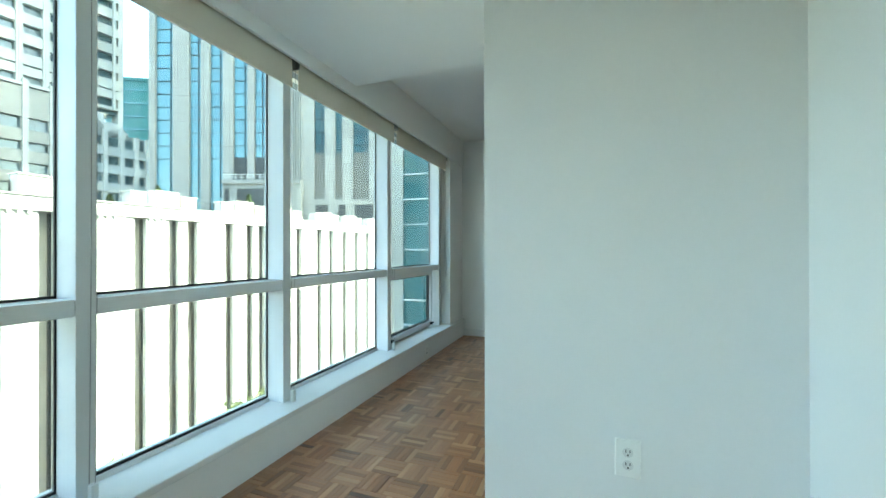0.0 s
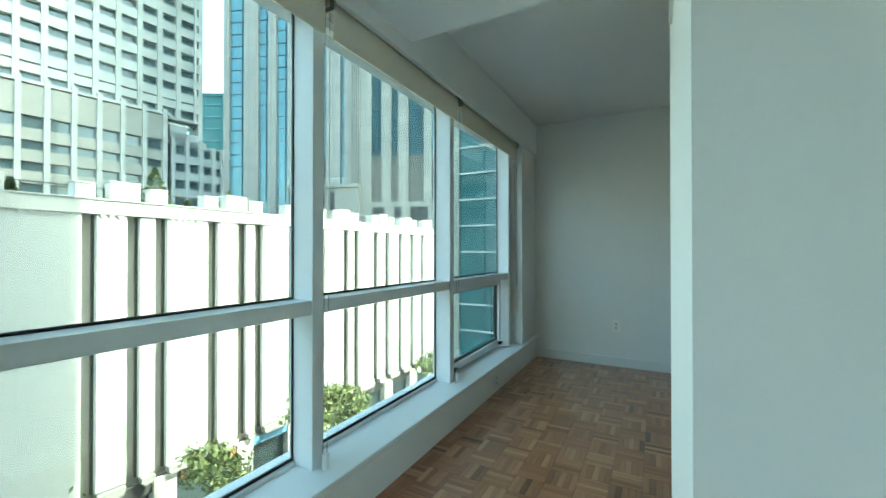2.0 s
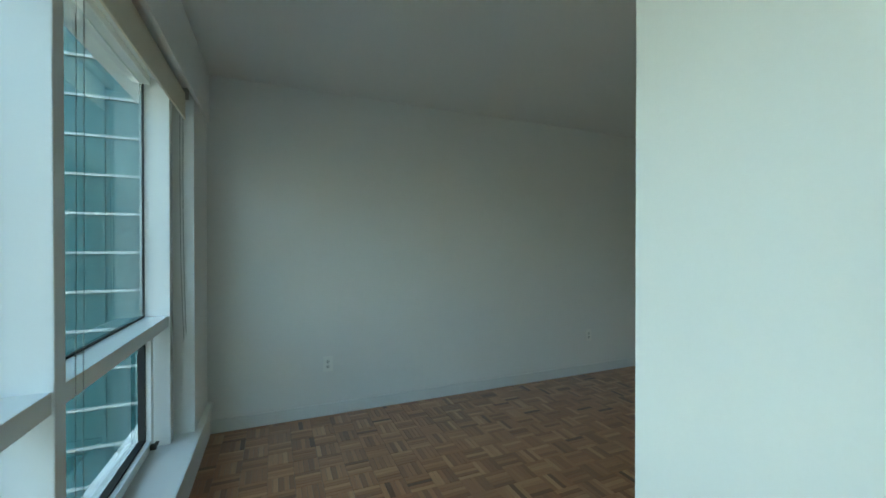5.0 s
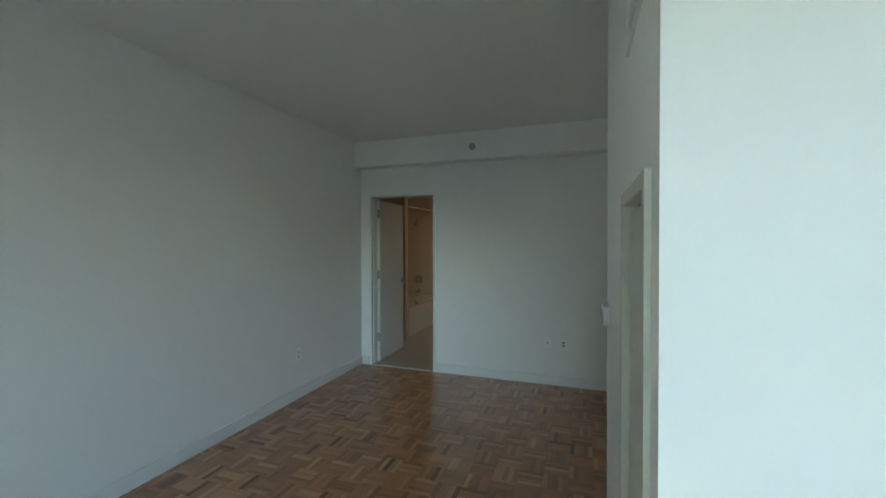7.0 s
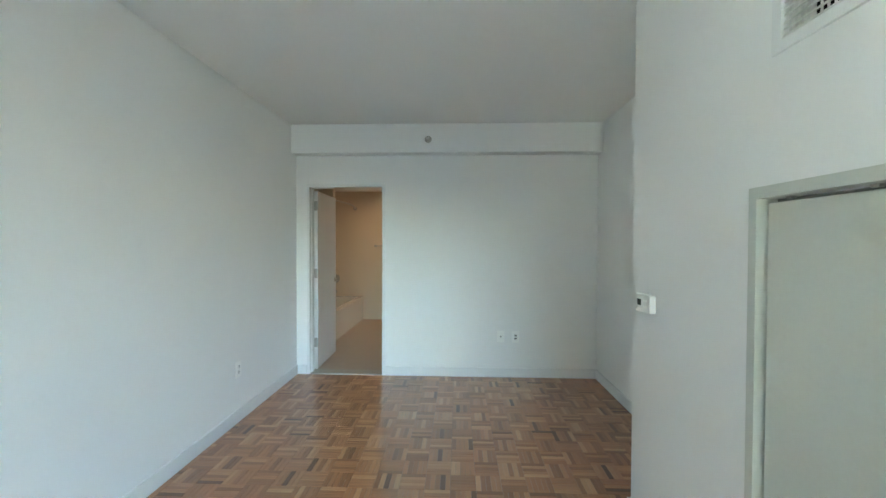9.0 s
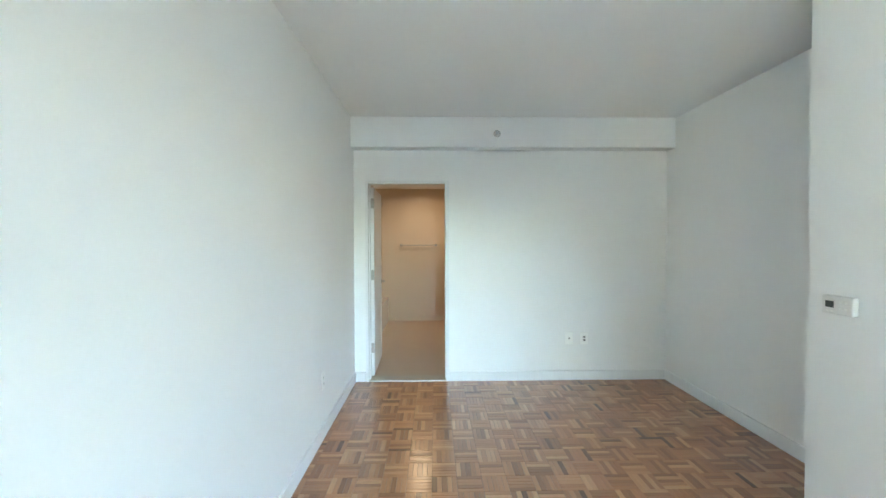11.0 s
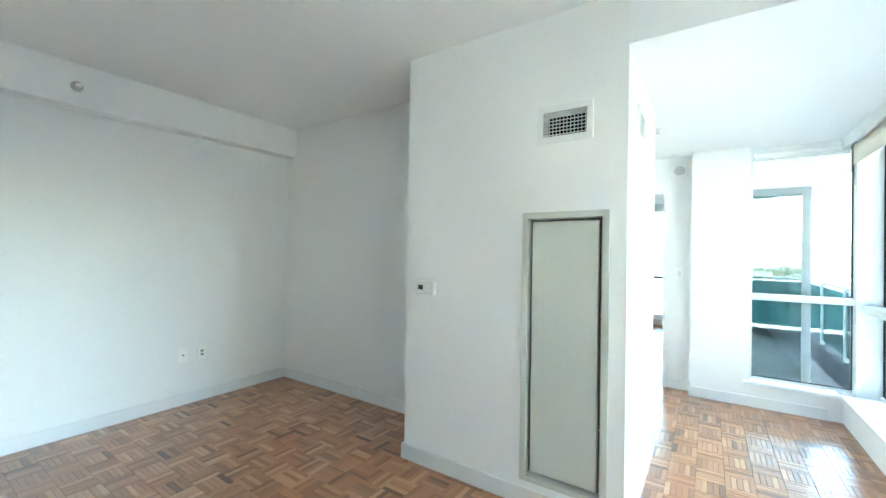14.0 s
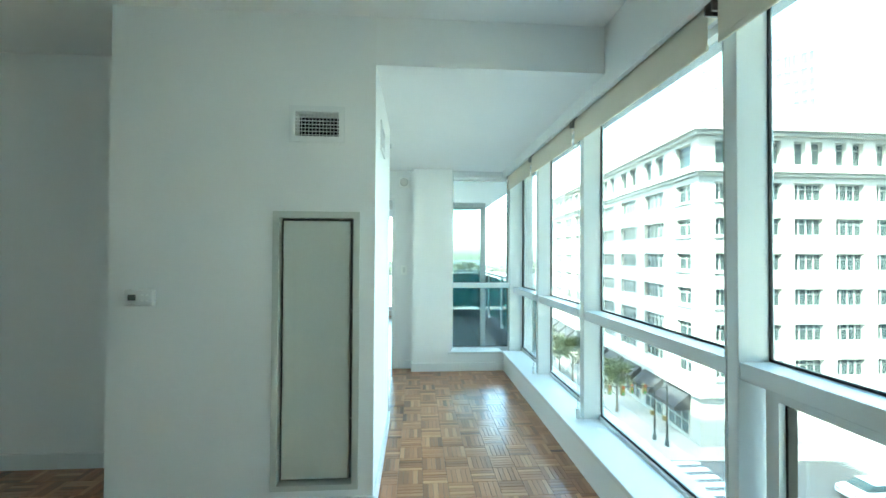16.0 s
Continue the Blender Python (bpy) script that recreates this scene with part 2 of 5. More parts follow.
floor = structure("floor", boxes((WX - 0.25, DOORX + 0.02, -6.9, FARY + 0.1, -0.2, -0.012)), M_SUB, "honey-toned varnished parquet floor in basket-weave squares", "floor")
structure("ceiling", boxes((0.1, DOORX + 0.1, 0.0, FARY + 0.1, CEIL, CEIL + 0.15), (BX1 - 0.1, DOORX + 0.1, RECY - 0.1, 0.0, CEIL, CEIL + 0.15)), M_CEIL, "smooth white painted ceiling", "ceiling")
structure("ceiling_hall", boxes((WX, BX0, BY, 0.0, SOFF, CEIL + 0.15), (WX, HALLX + 0.12, -6.9, BY, SOFF, CEIL + 0.15)), M_CEIL, "lower white dropped ceiling over the window passage", "ceiling")
structure("ceiling_beam", boxes((5.117, DOORX + 0.05, RECY, FARY, 2.38, CEIL), bevel=0.004), M_CEIL, "boxed white beam along the top of the wall", "beam")
structure("wall_far", boxes((0.1, DOORX + 0.12, FARY, FARY + 0.14, -0.1, CEIL + 0.1)), M_WALL, "plain white painted wall", "wall")
DOOR = (1.70, 2.558, -0.2, 2.07)
structure("wall_door", pierced(RECY - 0.1, FARY, -0.2, CEIL + 0.1, DOORX, DOORX + 0.12, [DOOR], "x"), M_WALL, "white painted wall with a doorway", "wall")
structure("wall_recess", boxes((BX1 - 0.1, DOORX, RECY - 0.12, RECY, -0.1, CEIL)), M_WALL, "plain white recessed wall", "wall")
OPEN = (1.848, 2.238, 0.165, 1.578)        # access panel's opening
VENT = (1.932, 2.16, 2.016, 2.147)
SVENT = (-0.50, -0.30, 2.055, 2.185)
structure("wall_partition", pierced(BX0, BX1, -0.1, CEIL, -0.1, 0.0, [(OPEN[0] - 0.01, OPEN[1] + 0.01, OPEN[2] - 0.01, OPEN[3] + 0.01), (VENT[0] - 0.005, VENT[1] + 0.005, VENT[2] - 0.005, VENT[3] + 0.005)], "y"), M_WALL, "white painted partition face beside the window passage", "wall")
structure("wall_partition_side", pierced(BY, -0.1, -0.1, SOFF + 0.1, BX0, BX0 + 0.1, [(SVENT[0] - 0.005, SVENT[1] + 0.005, SVENT[2] - 0.005, SVENT[3] + 0.005)], "x"), M_WALL, "white painted end of the partition facing the windows", "wall")
structure("wall_partition_back", boxes((BX0 + 0.1, HALLX, BY, BY + 0.1, -0.1, SOFF + 0.1)), M_WALL, "white painted wall facing the living area", "wall")
structure("wall_partition_recess", boxes((BX1 - 0.1, BX1, RECY, -0.1, -0.1, CEIL)), M_WALL, "white painted return of the partition", "wall")
structure("wall_hall", boxes((HALLX, HALLX + 0.12, END2Y - 0.1, BY + 0.1, -0.1, SOFF + 0.1)), M_WALL, "white painted hall wall", "wall")
structure("wall_end", pierced(0.1, 1.55, -0.1, SOFF + 0.1, -2.76, ENDY, [(0.2, 1.085, 0.2, SOFF + 0.02)], "y"), M_WALL, "white painted wall around the corner window", "wall")
DW = (1.775, 2.62, -0.2, 2.08)
structure("wall_doorway", pierced(1.55, HALLX + 0.12, -0.1, SOFF + 0.1, END2Y - 0.1, END2Y, [DW], "y"), M_WALL, "white wall with an open doorway to another room", "wall")
# the room beyond the doorway
structure("wall_other_side", boxes((1.43, 1.55, -6.9, -2.81, -0.1, SOFF + 0.1)), M_WALL, "white wall of the room beyond", "wall")
structure("wall_other_hall", boxes((4.4, 4.52, -6.9, -2.81, -0.1, SOFF + 0.1), (2.82, 4.52, -2.81, -2.71, -0.1, SOFF + 0.1)), M_WALL, "white wall of the room beyond", "wall")
structure("ceiling_other", boxes((HALLX + 0.1, 4.52, -6.9, -2.71, SOFF, SOFF + 0.2)), M_CEIL, "white ceiling of the room beyond", "ceiling")
structure("wall_other_window", pierced(1.43, 4.52, -0.1, SOFF + 0.1, -7.0, -6.9, [(1.7, 3.9, 0.12, 2.3)], "y"), M_WALL, "white wall with a wide window in the room beyond", "wall")

# window wall: apron under the sill, header above
structure("wall_window_apron", boxes((0.05, WX, ENDY, FARY, -0.1, 0.21)), M_WALL, "low white wall under the window sill", "wall")
structure("wall_window_header", boxes((0.05, WX, -2.9, FARY, 2.372, CEIL + 0.15), (WX - 0.022, WX, CORNER_Y + 0.02, FARY, 2.326, 2.372)), M_WALL, "white painted header above the windows", "wall")
structure("wall_window_end", boxes((GX - 0.02, WX - 0.02, END_JAMB + 0.14, FARY, 0.21, 2.372)), M_WALL, "white painted pier at the end of the windows", "wall")


def baseboard(x0, x1, y0, y1, h=0.1):
    structure("baseboard", boxes((x0, x1, y0, y1, 0.0, h), bevel=0.004), M_TRIM, "white painted wooden baseboard", "baseboard")


T = 0.016
baseboard(WX, DOORX - 0.001, FARY - T, FARY)
baseboard(DOORX - T, DOORX, RECY + T, DOOR[0] - 0.003)
baseboard(DOORX - T, DOORX, DOOR[1] + 0.003, FARY - T)
baseboard(BX1 + T, DOORX, RECY, RECY + T)
baseboard(BX0 + 0.0, BX1 + T, 0.0, T)
baseboard(BX1, BX1 + T, RECY, 0.0)
baseboard(BX0 - T, BX0, BY - T, T)
baseboard(BX0, HALLX, BY - T, BY)
baseboard(HALLX - T, HALLX, END2Y, BY - T)
baseboard(WX + 0.09, 1.55 + T, ENDY, ENDY + T)
baseboard(1.55, 1.55 + T, END2Y, ENDY)
baseboard(1.55 + T, DW[0] - 0.05, END2Y, END2Y + T)

# ---- windows ----
sill = structure("window_sill", boxes((GX + 0.012, WX + 0.022, ENDY + 0.02, FARY - 0.003, 0.205, 0.239), bevel=0.006), M_TRIM, "glossy white painted window stool", "sill")
structure("window_sill_end", boxes((WX + 0.022, 1.13, -2.72, ENDY + 0.03, 0.205, 0.235), bevel=0.006), M_TRIM, "glossy white painted window stool", "sill")
FX = 0.334
MW = 0.066


def window_unit(n, y0, y1, sash=False):
    """One bay between mullion centres: upper and lower pane, gaskets, transom and bottom rail."""
    w = thing("window_%d" % n, "white aluminium window with a mid-height transom and clear tinted glass", "window", "windows of the long window wall", kind="structure")
    part("transom", boxes((GX - 0.02, FX - 0.006, y0, y1, 0.933, 0.997), bevel=0.003), M_ALU, w)
    part("bottom_rail", boxes((GX - 0.026, GX + 0.012, y0, y1, 0.19, 0.258), bevel=0.003), M_ALU, w)
    part("top_rail", boxes((GX - 0.026, GX + 0.03, y0, y1, 2.33, 2.371), bevel=0.003), M_ALU, w)
    for k, (a, b) in enumerate(((0.256, 0.94), (0.992, 2.34))):
        p = part("pane", boxes((GX - 0.02, GX - 0.012, y0 - 0.004, y1 + 0.004, a, b)), M_GLASS, w)
        p.visible_shadow = False
        if k == 0 and sash:
            continue
        g, d0, d1 = 0.006, GX - 0.012, GX - 0.002
        part("gasket", boxes((d0, d1, y0, y1, a, a + 0.015), (d0, d1, y0, y0 + g, a + 0.015, b), (d0, d1, y1 - g, y1, a + 0.015, b), (d0, d1, y0 + g, y1 - g, b - 0.005, b)), M_GASKET, w, "black rubber glazing gasket")
    if sash:
        s = part("sash", pierced(y0 + 0.035, y1 - 0.03, 0.262, 0.93, GX - 0.012, GX + 0.045, [(y0 + 0.085, y1 - 0.08, 0.312, 0.88)], "x"), M_ALU, w, "white hinged lower sash")
        g = 0.01
        part("gasket", pierced(y0 + 0.085, y1 - 0.08, 0.312, 0.88, GX - 0.014, GX + 0.02, [(y0 + 0.085 + g, y1 - 0.08 - g, 0.312 + g, 0.88 - g)], "x"), M_GASKET, s, "black rubber glazing gasket")
        for y in (y0 + 0.1, y1 - 0.1):
            part("latch", boxes((GX + 0.045, GX + 0.075, y - 0.012, y + 0.012, 0.27, 0.3), (GX + 0.06, GX + 0.078, y - 0.01, y + 0.045, 0.284, 0.297), bevel=0.003), M_GASKET, s, "black sash latch")
    return w


def mullion(name, y, w=MW, x1=FX):
    structure(name, boxes((GX - 0.026, x1, y - w / 2, y + w / 2, 0.235, 2.371), bevel=0.003), M_ALU, "white aluminium window mullion", "mullion")


mullion("mullion_1", MULL[0])
mullion("mullion_2", MULL[1])
mullion("mullion_3", MULL[2])
mullion("mullion_end", END_JAMB + 0.04)
structure("window_pier", boxes((GX - 0.026, FX - 0.03, END_JAMB + 0.079, END_JAMB + 0.14, 0.235, 2.371), bevel=0.003), M_ALU, "white aluminium jamb beside the last window", "jamb")
structure("corner_post", boxes((GX - 0.026, 0.37, -2.80, CORNER_Y + 0.04, 0.2, 2.371), bevel=0.003), M_ALU, "white aluminium corner post between two windows", "post")
window_unit(1, CORNER_Y + 0.04, MULL[0] - MW / 2)
window_unit(2, MULL[0] + MW / 2, MULL[1] - MW / 2)
window_unit(3, MULL[1] + MW / 2, MULL[2] - MW / 2)
window_unit(4, MULL[2] + MW / 2, END_JAMB, sash=True)

# the end window
ew = thing("window_5", "white aluminium corner window with a transom overlooking a balcony", "window", kind="structure")
part("transom", boxes((0.37, 1.085, -2.755, -2.65, 0.985, 1.045), bevel=0.003), M_ALU, ew)
part("frame", boxes((1.062, 1.085, -2.755, -2.66, 0.235, 2.41), (0.37, 1.062, -2.755, -2.66, 2.37, 2.415), bevel=0.003), M_ALU, ew)
part("bottom_rail", boxes((0.37, 1.085, -2.755, -2.71, 0.2, 0.25), bevel=0.003), M_ALU, ew)
for a, b in ((0.25, 0.99), (1.04, 2.38)):
    p = part("pane", boxes((0.37, 1.063, -2.748, -2.741, a, b)), M_GLASS, ew)
    p.visible_shadow = False
    part("gasket", boxes((0.37, 1.063, -2.741, -2.725, a, a + 0.011), (0.37, 0.378, -2.741, -2.725, a, b)), M_GASKET, ew, "black rubber glazing gasket")


# ---- roller shades ----
def bead_chain(owner, y, sway, pull=0.0):
    """A looped bead chain hanging in front of the mullion, with its tensioner on the sill."""
    bm = bmesh.new()
    for x, ph in ((0.37, 0.0), (0.38, 1.0)):
        z = 2.34
        while z > 0.3:
            f = (2.34 - z) / 2.04
            p = Vector((x - 0.012 * f + 0.004 * ph + 0.4 * pull * f ** 3, y + sway * math.sin(f * 3.0) + 0.012 * ph * (1 - f * bool(pull)) + pull * f ** 3, z))
            bmesh.ops.create_icosphere(bm, subdivisions=1, radius=0.0027, matrix=Matrix.Translation(p))
            z -= 0.0072
    ch = part("bead_chain", bm, M_CHAIN, owner, "metal bead pull chain")
    tx, ty, th = 0.4 * pull, y + pull, 0.03 if pull else 0.07
    part("tensioner", boxes((0.358 + tx, 0.382 + tx, ty - 0.006, ty + 0.02, 0.238, 0.24 + th), bevel=0.004), M_PLASTIC, ch, "clear plastic chain tensioner")


def roller_shade(y0, y1, chains=()):
    """A shade rolled up under the header: roll, hanging cloth, hem bar, brackets and bead chains."""
    s = thing("roller_shade", "cream roller shade rolled up under the window header", "roller shade", "roller shades")
    cx, cz, r = 0.367, 2.334, 0.031
    prof = [(cx + r * math.cos(math.radians(a)), cz + r * math.sin(math.radians(a))) for a in range(0, 360, 18)]
    bm = bmesh.new()
    ends = [[bm.verts.new((x, y, z)) for x, z in prof] for y in (y0 + 0.014, y1 - 0.014)]
    n = len(prof)
    for k in range(n):
        bm.faces.new((ends[0][k], ends[0][(k + 1) % n], ends[1][(k + 1) % n], ends[1][k]))
    bm.faces.new(ends[0][::-1])
    bm.faces.new(ends[1])
    part("roll", bm, M_SHADE, s)
    part("cloth", boxes((cx + r - 0.001, cx + r + 0.002, y0 + 0.016, y1 - 0.016, 2.198, 2.336)), M_SHADE, s)
    part("hem_bar", boxes((cx + r - 0.006, cx + r + 0.005, y0 + 0.016, y1 - 0.016, 2.174, 2.2), bevel=0.004), M_SHADE, s)
    for y in (y0 + 0.002, y1 - 0.01):
        part("bracket", boxes((cx - 0.03, cx + 0.05, y, y + 0.008, 2.3, 2.3715), bevel=0.002), M_NICKEL, s, "small metal shade bracket")
    for spec in chains:
        bead_chain(s, *spec)
    return s


roller_shade(CORNER_Y + 0.05, MULL[0] - 0.012)
roller_shade(MULL[0] + 0.012, MULL[1] - 0.012, [(MULL[0] - 0.004, 0.003)])
roller_shade(MULL[1] + 0.012, MULL[2] - 0.012, [(MULL[1] + 0.006, 0.003)])
roller_shade(MULL[2] + 0.012, END_JAMB + 0.1, [(MULL[2] + 0.012, 0.003), (END_JAMB + 0.1, 0.0, 0.1)])
es = thing("roller_shade", "white roller shade rolled up above the end window", "roller shade", "roller shades")
part("roll", lathe([(0.03, 0), (0.03, 0.66)], 20, Matrix.Translation((0.395, -2.69, 2.352)) @ Matrix.Rotation(radians(90), 4, "Y")), M_TRIM, es)
part("cloth", boxes((0.4, 1.05, -2.703, -2.7, 2.3, 2.35), bevel=0.001), M_TRIM, es)


# ---- fixtures of the room ----
def outlet(name, label, cx, cy, cz, face, kind="duplex"):
    """A wall plate with its inserts. face: direction that it looks, as (dx, dy)."""
    o = thing(name, label, "outlet", "wall outlets", at=(cx, cy, cz))
    o.matrix_basis = Matrix.Translation((cx, cy, cz)) @ Matrix.Rotation(math.atan2(face[0], -face[1]), 4, "Z")
    part("plate", boxes((-0.039, 0.039, -0.0066, 0.0, -0.062, 0.062), bevel=0.002), M_IVORY, o)
    if kind == "duplex":
        for z in (-0.021, 0.021):
            f = part("receptacle", lathe([(0.0165, 0), (0.0165, 0.0025), (0.015, 0.003)], 20, Matrix.Translation((0, -0.0055, z)) @ Matrix.Rotation(radians(90), 4, "X")), M_PLASTIC, o)
            part("slots", boxes((-0.0075, -0.005, -0.0092, -0.006, z - 0.001, z + 0.009), (0.005, 0.0075, -0.0092, -0.006, z - 0.001, z + 0.008), (-0.0025, 0.0025, -0.0092, -0.006, z - 0.011, z - 0.006)), M_DARK, f, "dark plug slots")
    elif kind == "decora":
        part("insert", boxes((-0.0165, 0.0165, -0.0085, -0.005, -0.033, 0.033), bevel=0.002), M_PLASTIC, o)
        for z in (-0.016, 0.016):
            part("socket", boxes((-0.011, 0.011, -0.0095, -0.006, z - 0.006, z + 0.006)), M_DARK, o, "dark socket")
    else:
        part("coax", lathe([(0.009, 0), (0.009, 0.006), (0.005, 0.006), (0.005, 0.012)], 12, Matrix.Translation((0, -0.005, 0)) @ Matrix.Rotation(radians(90), 4, "X")), M_NICKEL, o, "small metal cable jack")
    return o


outlet("wall_outlet", "ivory duplex outlet low on the white wall", 1.305, FARY, 0.425, (0, -1))
outlet("wall_outlet", "ivory duplex outlet low on the white wall", 4.1, FARY, 0.42, (0, -1))
outlet("wall_outlet", "ivory outlet plate with two dark sockets low on the wall", DOORX, 0.293, 0.434, (-1, 0), "decora")
outlet("cable_jack_plate", "ivory cable jack plate beside the outlet", DOORX, 0.451, 0.438, (-1, 0), "coax")
outlet("wall_outlet", "ivory duplex outlet on the partition wall", 2.221, BY, 0.488, (0, -1))
outlet("wall_outlet", "small white outlet plate on the low wall under the sill", WX, 1.345, 0.1, (1, 0))

# thermostat
th = thing("thermostat", "white thermostat with a small dark display on the partition", "thermostat", at=(2.928, 0, 1.155))
part("body", boxes((-0.07, 0.07, 0.0, 0.032, -0.042, 0.042), bevel=0.006, seg=3), M_PLASTIC, th)
part("display", boxes((0.012, 0.05, 0.03, 0.0335, -0.012, 0.018)), M_LCD, th, "dark grey display")
for dx, dz in ((-0.02, 0.016), (-0.02, -0.012), (-0.044, 0.016), (-0.044, -0.012)):
    part("button", boxes((dx - 0.006, dx + 0.006, 0.031, 0.035, dz - 0.004, dz + 0.004), bevel=0.001), M_IVORY, th)
for dx in (0.02, 0.04):
    part("key", boxes((dx - 0.006, dx + 0.006, 0.031, 0.035, -0.031, -0.025), bevel=0.001), M_IVORY, th)

# access panel of the fan coil closet
ap = thing("access_panel", "tall pale grey-green metal access door slightly recessed in its frame", "access panel", at=(2.043, 0, 0.13))
fr = part("frame", pierced(1.815 - 2.043, 2.27 - 2.043, 0.008, 1.482, -0.06, 0.012, [(OPEN[0] - 2.043, OPEN[1] - 2.043, OPEN[2] - 0.13, OPEN[3] - 0.13)], "y"), M_PFRAME, ap, "pale grey-green flanged frame")
part("leaf", boxes((1.868 - 2.043, 2.219 - 2.043, -0.036, -0.008, 0.188 - 0.13, 1.562 - 0.13), bevel=0.003), M_PANEL, ap)
# dark grey sheet paints the shade seen in the gap round the leaf
part("backing", boxes((OPEN[0] - 2.043 + 0.001, OPEN[1] - 2.043 - 0.001, -0.059, -0.05, 0.037, 1.446)), M_GAP_SHADE, ap, "dark grey sheet painting the shade in the door gap")
for z in (1.08, 0.5):
    part("catch", boxes((1.852 - 2.043, 1.87 - 2.043, -0.03, -0.02, z - 0.133, z - 0.127)), M_NICKEL, ap, "small metal catch")
for x in (1.93, 2.16):
    part("clip", boxes((x - 2.053, x - 2.033, -0.034, -0.02, 1.44, 1.447)), M_NICKEL, ap)


def grille(name, label, u0, u1, z0, z1, hole, axis, d, cols, rows):
    """A supply grille: flange, crossed vanes and a black plate behind that paints the duct's shade. axis y: faces +y at
    y=d; axis x: faces -x at x=d.
    """
    g = thing(name, label, "vent grille", "supply grilles")
    sg = 1 if axis == "y" else -1

    def put(u_a, u_b, n_a, n_b, za, zb):
        n0, n1 = sorted((d + sg * n_a, d + sg * n_b))
        return (u_a, u_b, n0, n1, za, zb) if axis == "y" else (n0, n1, u_a, u_b, za, zb)

    n0, n1 = sorted((d - sg * 0.01, d + sg * 0.01))
    part("flange", pierced(u0, u1, z0, z1, n0, n1, [hole], axis), M_TRIM, g)
    # the duct's darkness is put into this plate's near-black colour
    part("duct", boxes(put(hole[0] - 0.003, hole[1] + 0.003, -0.095, -0.085, hole[2] - 0.003, hole[3] + 0.003)), M_DUCT, g, "black plate painting the shade inside the duct")
    for k in range(cols):
        u = hole[0] + (hole[1] - hole[0]) * (k + 0.5) / cols
        part("vane", boxes(put(u - 0.001, u + 0.001, -0.012, -0.006, hole[2], hole[3])), M_TRIM, g)
    for k in range(rows):
        z = hole[2] + (hole[3] - hole[2]) * (k + 0.5) / rows
        part("vane", boxes(put(hole[0], hole[1], -0.004, 0.003, z - 0.0014, z + 0.0014)), M_TRIM, g)
    return g


grille("supply_grille", "white wall grille with crossed vanes over a dark duct", 1.9, 2.193, 1.983, 2.178, VENT, "y", 0.0, 12, 7)
grille("supply_grille", "white wall grille on the end of the partition", -0.53, -0.27, 2.03, 2.21, SVENT, "x", BX0, 11, 7)

# sidewall sprinkler on the beam, and one on the hall ceiling
sp = thing("sprinkler_head", "chrome sidewall sprinkler head on the white beam", "sprinkler", at=(5.117, 1.227, 2.514))
R = Matrix.Rotation(radians(-90), 4, "Y")
part("escutcheon", lathe([(0.036, 0), (0.034, 0.006), (0.02, 0.01)], 24, R), M_NICKEL, sp)
part("nozzle", lathe([(0.013, 0.008), (0.013, 0.028), (0.006, 0.032)], 16, R), M_NICKEL, sp)
part("deflector", boxes((-0.045, -0.042, -0.016, 0.016, -0.012, 0.016), (-0.045, -0.025, -0.012, 0.012, 0.014, 0.017)), M_CHROME, sp)
sp2 = thing("sprinkler_head", "small white sprinkler head under the hall ceiling", "sprinkler", at=(1.76, -1.55, SOFF))
part("escutcheon", lathe([(0.034, 0), (0.03, -0.006), (0.012, -0.01)], 24), M_TRIM, sp2)
part("nozzle", lathe([(0.01, -0.008), (0.01, -0.03), (0.016, -0.032), (0.016, -0.034)], 16), M_CHROME, sp2)

# alarm sounder by the doorway
al = thing("alarm_sounder", "ivory wall alarm sounder with a round grille", "alarm", at=(1.665, END2Y, 2.27))
part("plate", boxes((-0.062, 0.062, 0.0, 0.03, -0.062, 0.062), bevel=0.006), M_IVORY, al)
part("round_grille", lathe([(0.05, 0.0), (0.05, 0.012), (0.044, 0.018), (0.02, 0.02)], 28, Matrix.Translation((0, 0.03, 0)) @ Matrix.Rotation(radians(-90), 4, "X")), mat("sounder_grey", (0.5, 0.5, 0.47), 0.5), al, "grey round grille")
sw = thing("switch_plate", "white light switch plate beside the doorway", "switch", at=(1.66, END2Y, 1.2))
part("plate", boxes((-0.036, 0.036, 0.0, 0.006, -0.058, 0.058), bevel=0.003), M_IVORY, sw)
part("rocker", boxes((-0.016, 0.016, 0.005, 0.01, -0.032, 0.032), bevel=0.002), M_PLASTIC, sw)

# ---- bathroom doorway ----
d1 = thing("door_frame_1", "white painted metal door frame", "door frame", kind="structure")
for y0, y1 in ((DOOR[0], DOOR[0] + 0.03), (DOOR[1] - 0.03, DOOR[1])):
    part("jamb", boxes((DOORX - 0.012, DOORX + 0.132, y0, y1, -0.01, DOOR[3]), bevel=0.002), M_TRIM, d1)
part("head", boxes((DOORX - 0.012, DOORX + 0.132, DOOR[0] + 0.03, DOOR[1] - 0.03, DOOR[3] - 0.03, DOOR[3]), bevel=0.002), M_TRIM, d1)
for y0, y1 in ((DOOR[0] + 0.03, DOOR[0] + 0.042), (DOOR[1] - 0.042, DOOR[1] - 0.03)):
    part("stop", boxes((DOORX + 0.03, DOORX + 0.085, y0, y1, 0.0, DOOR[3] - 0.03), bevel=0.002), M_TRIM, d1)
structure("door_threshold", boxes((DOORX - 0.012, DOORX + 0.14, DOOR[0] + 0.03, DOOR[1] - 0.03, -0.02, 0.012), bevel=0.003), M_MARBLE, "worn beige marble threshold", "threshold")
dl = thing("bathroom_door", "white flush wooden door standing fully open", "door", at=(5.4, 2.512, 0.0))
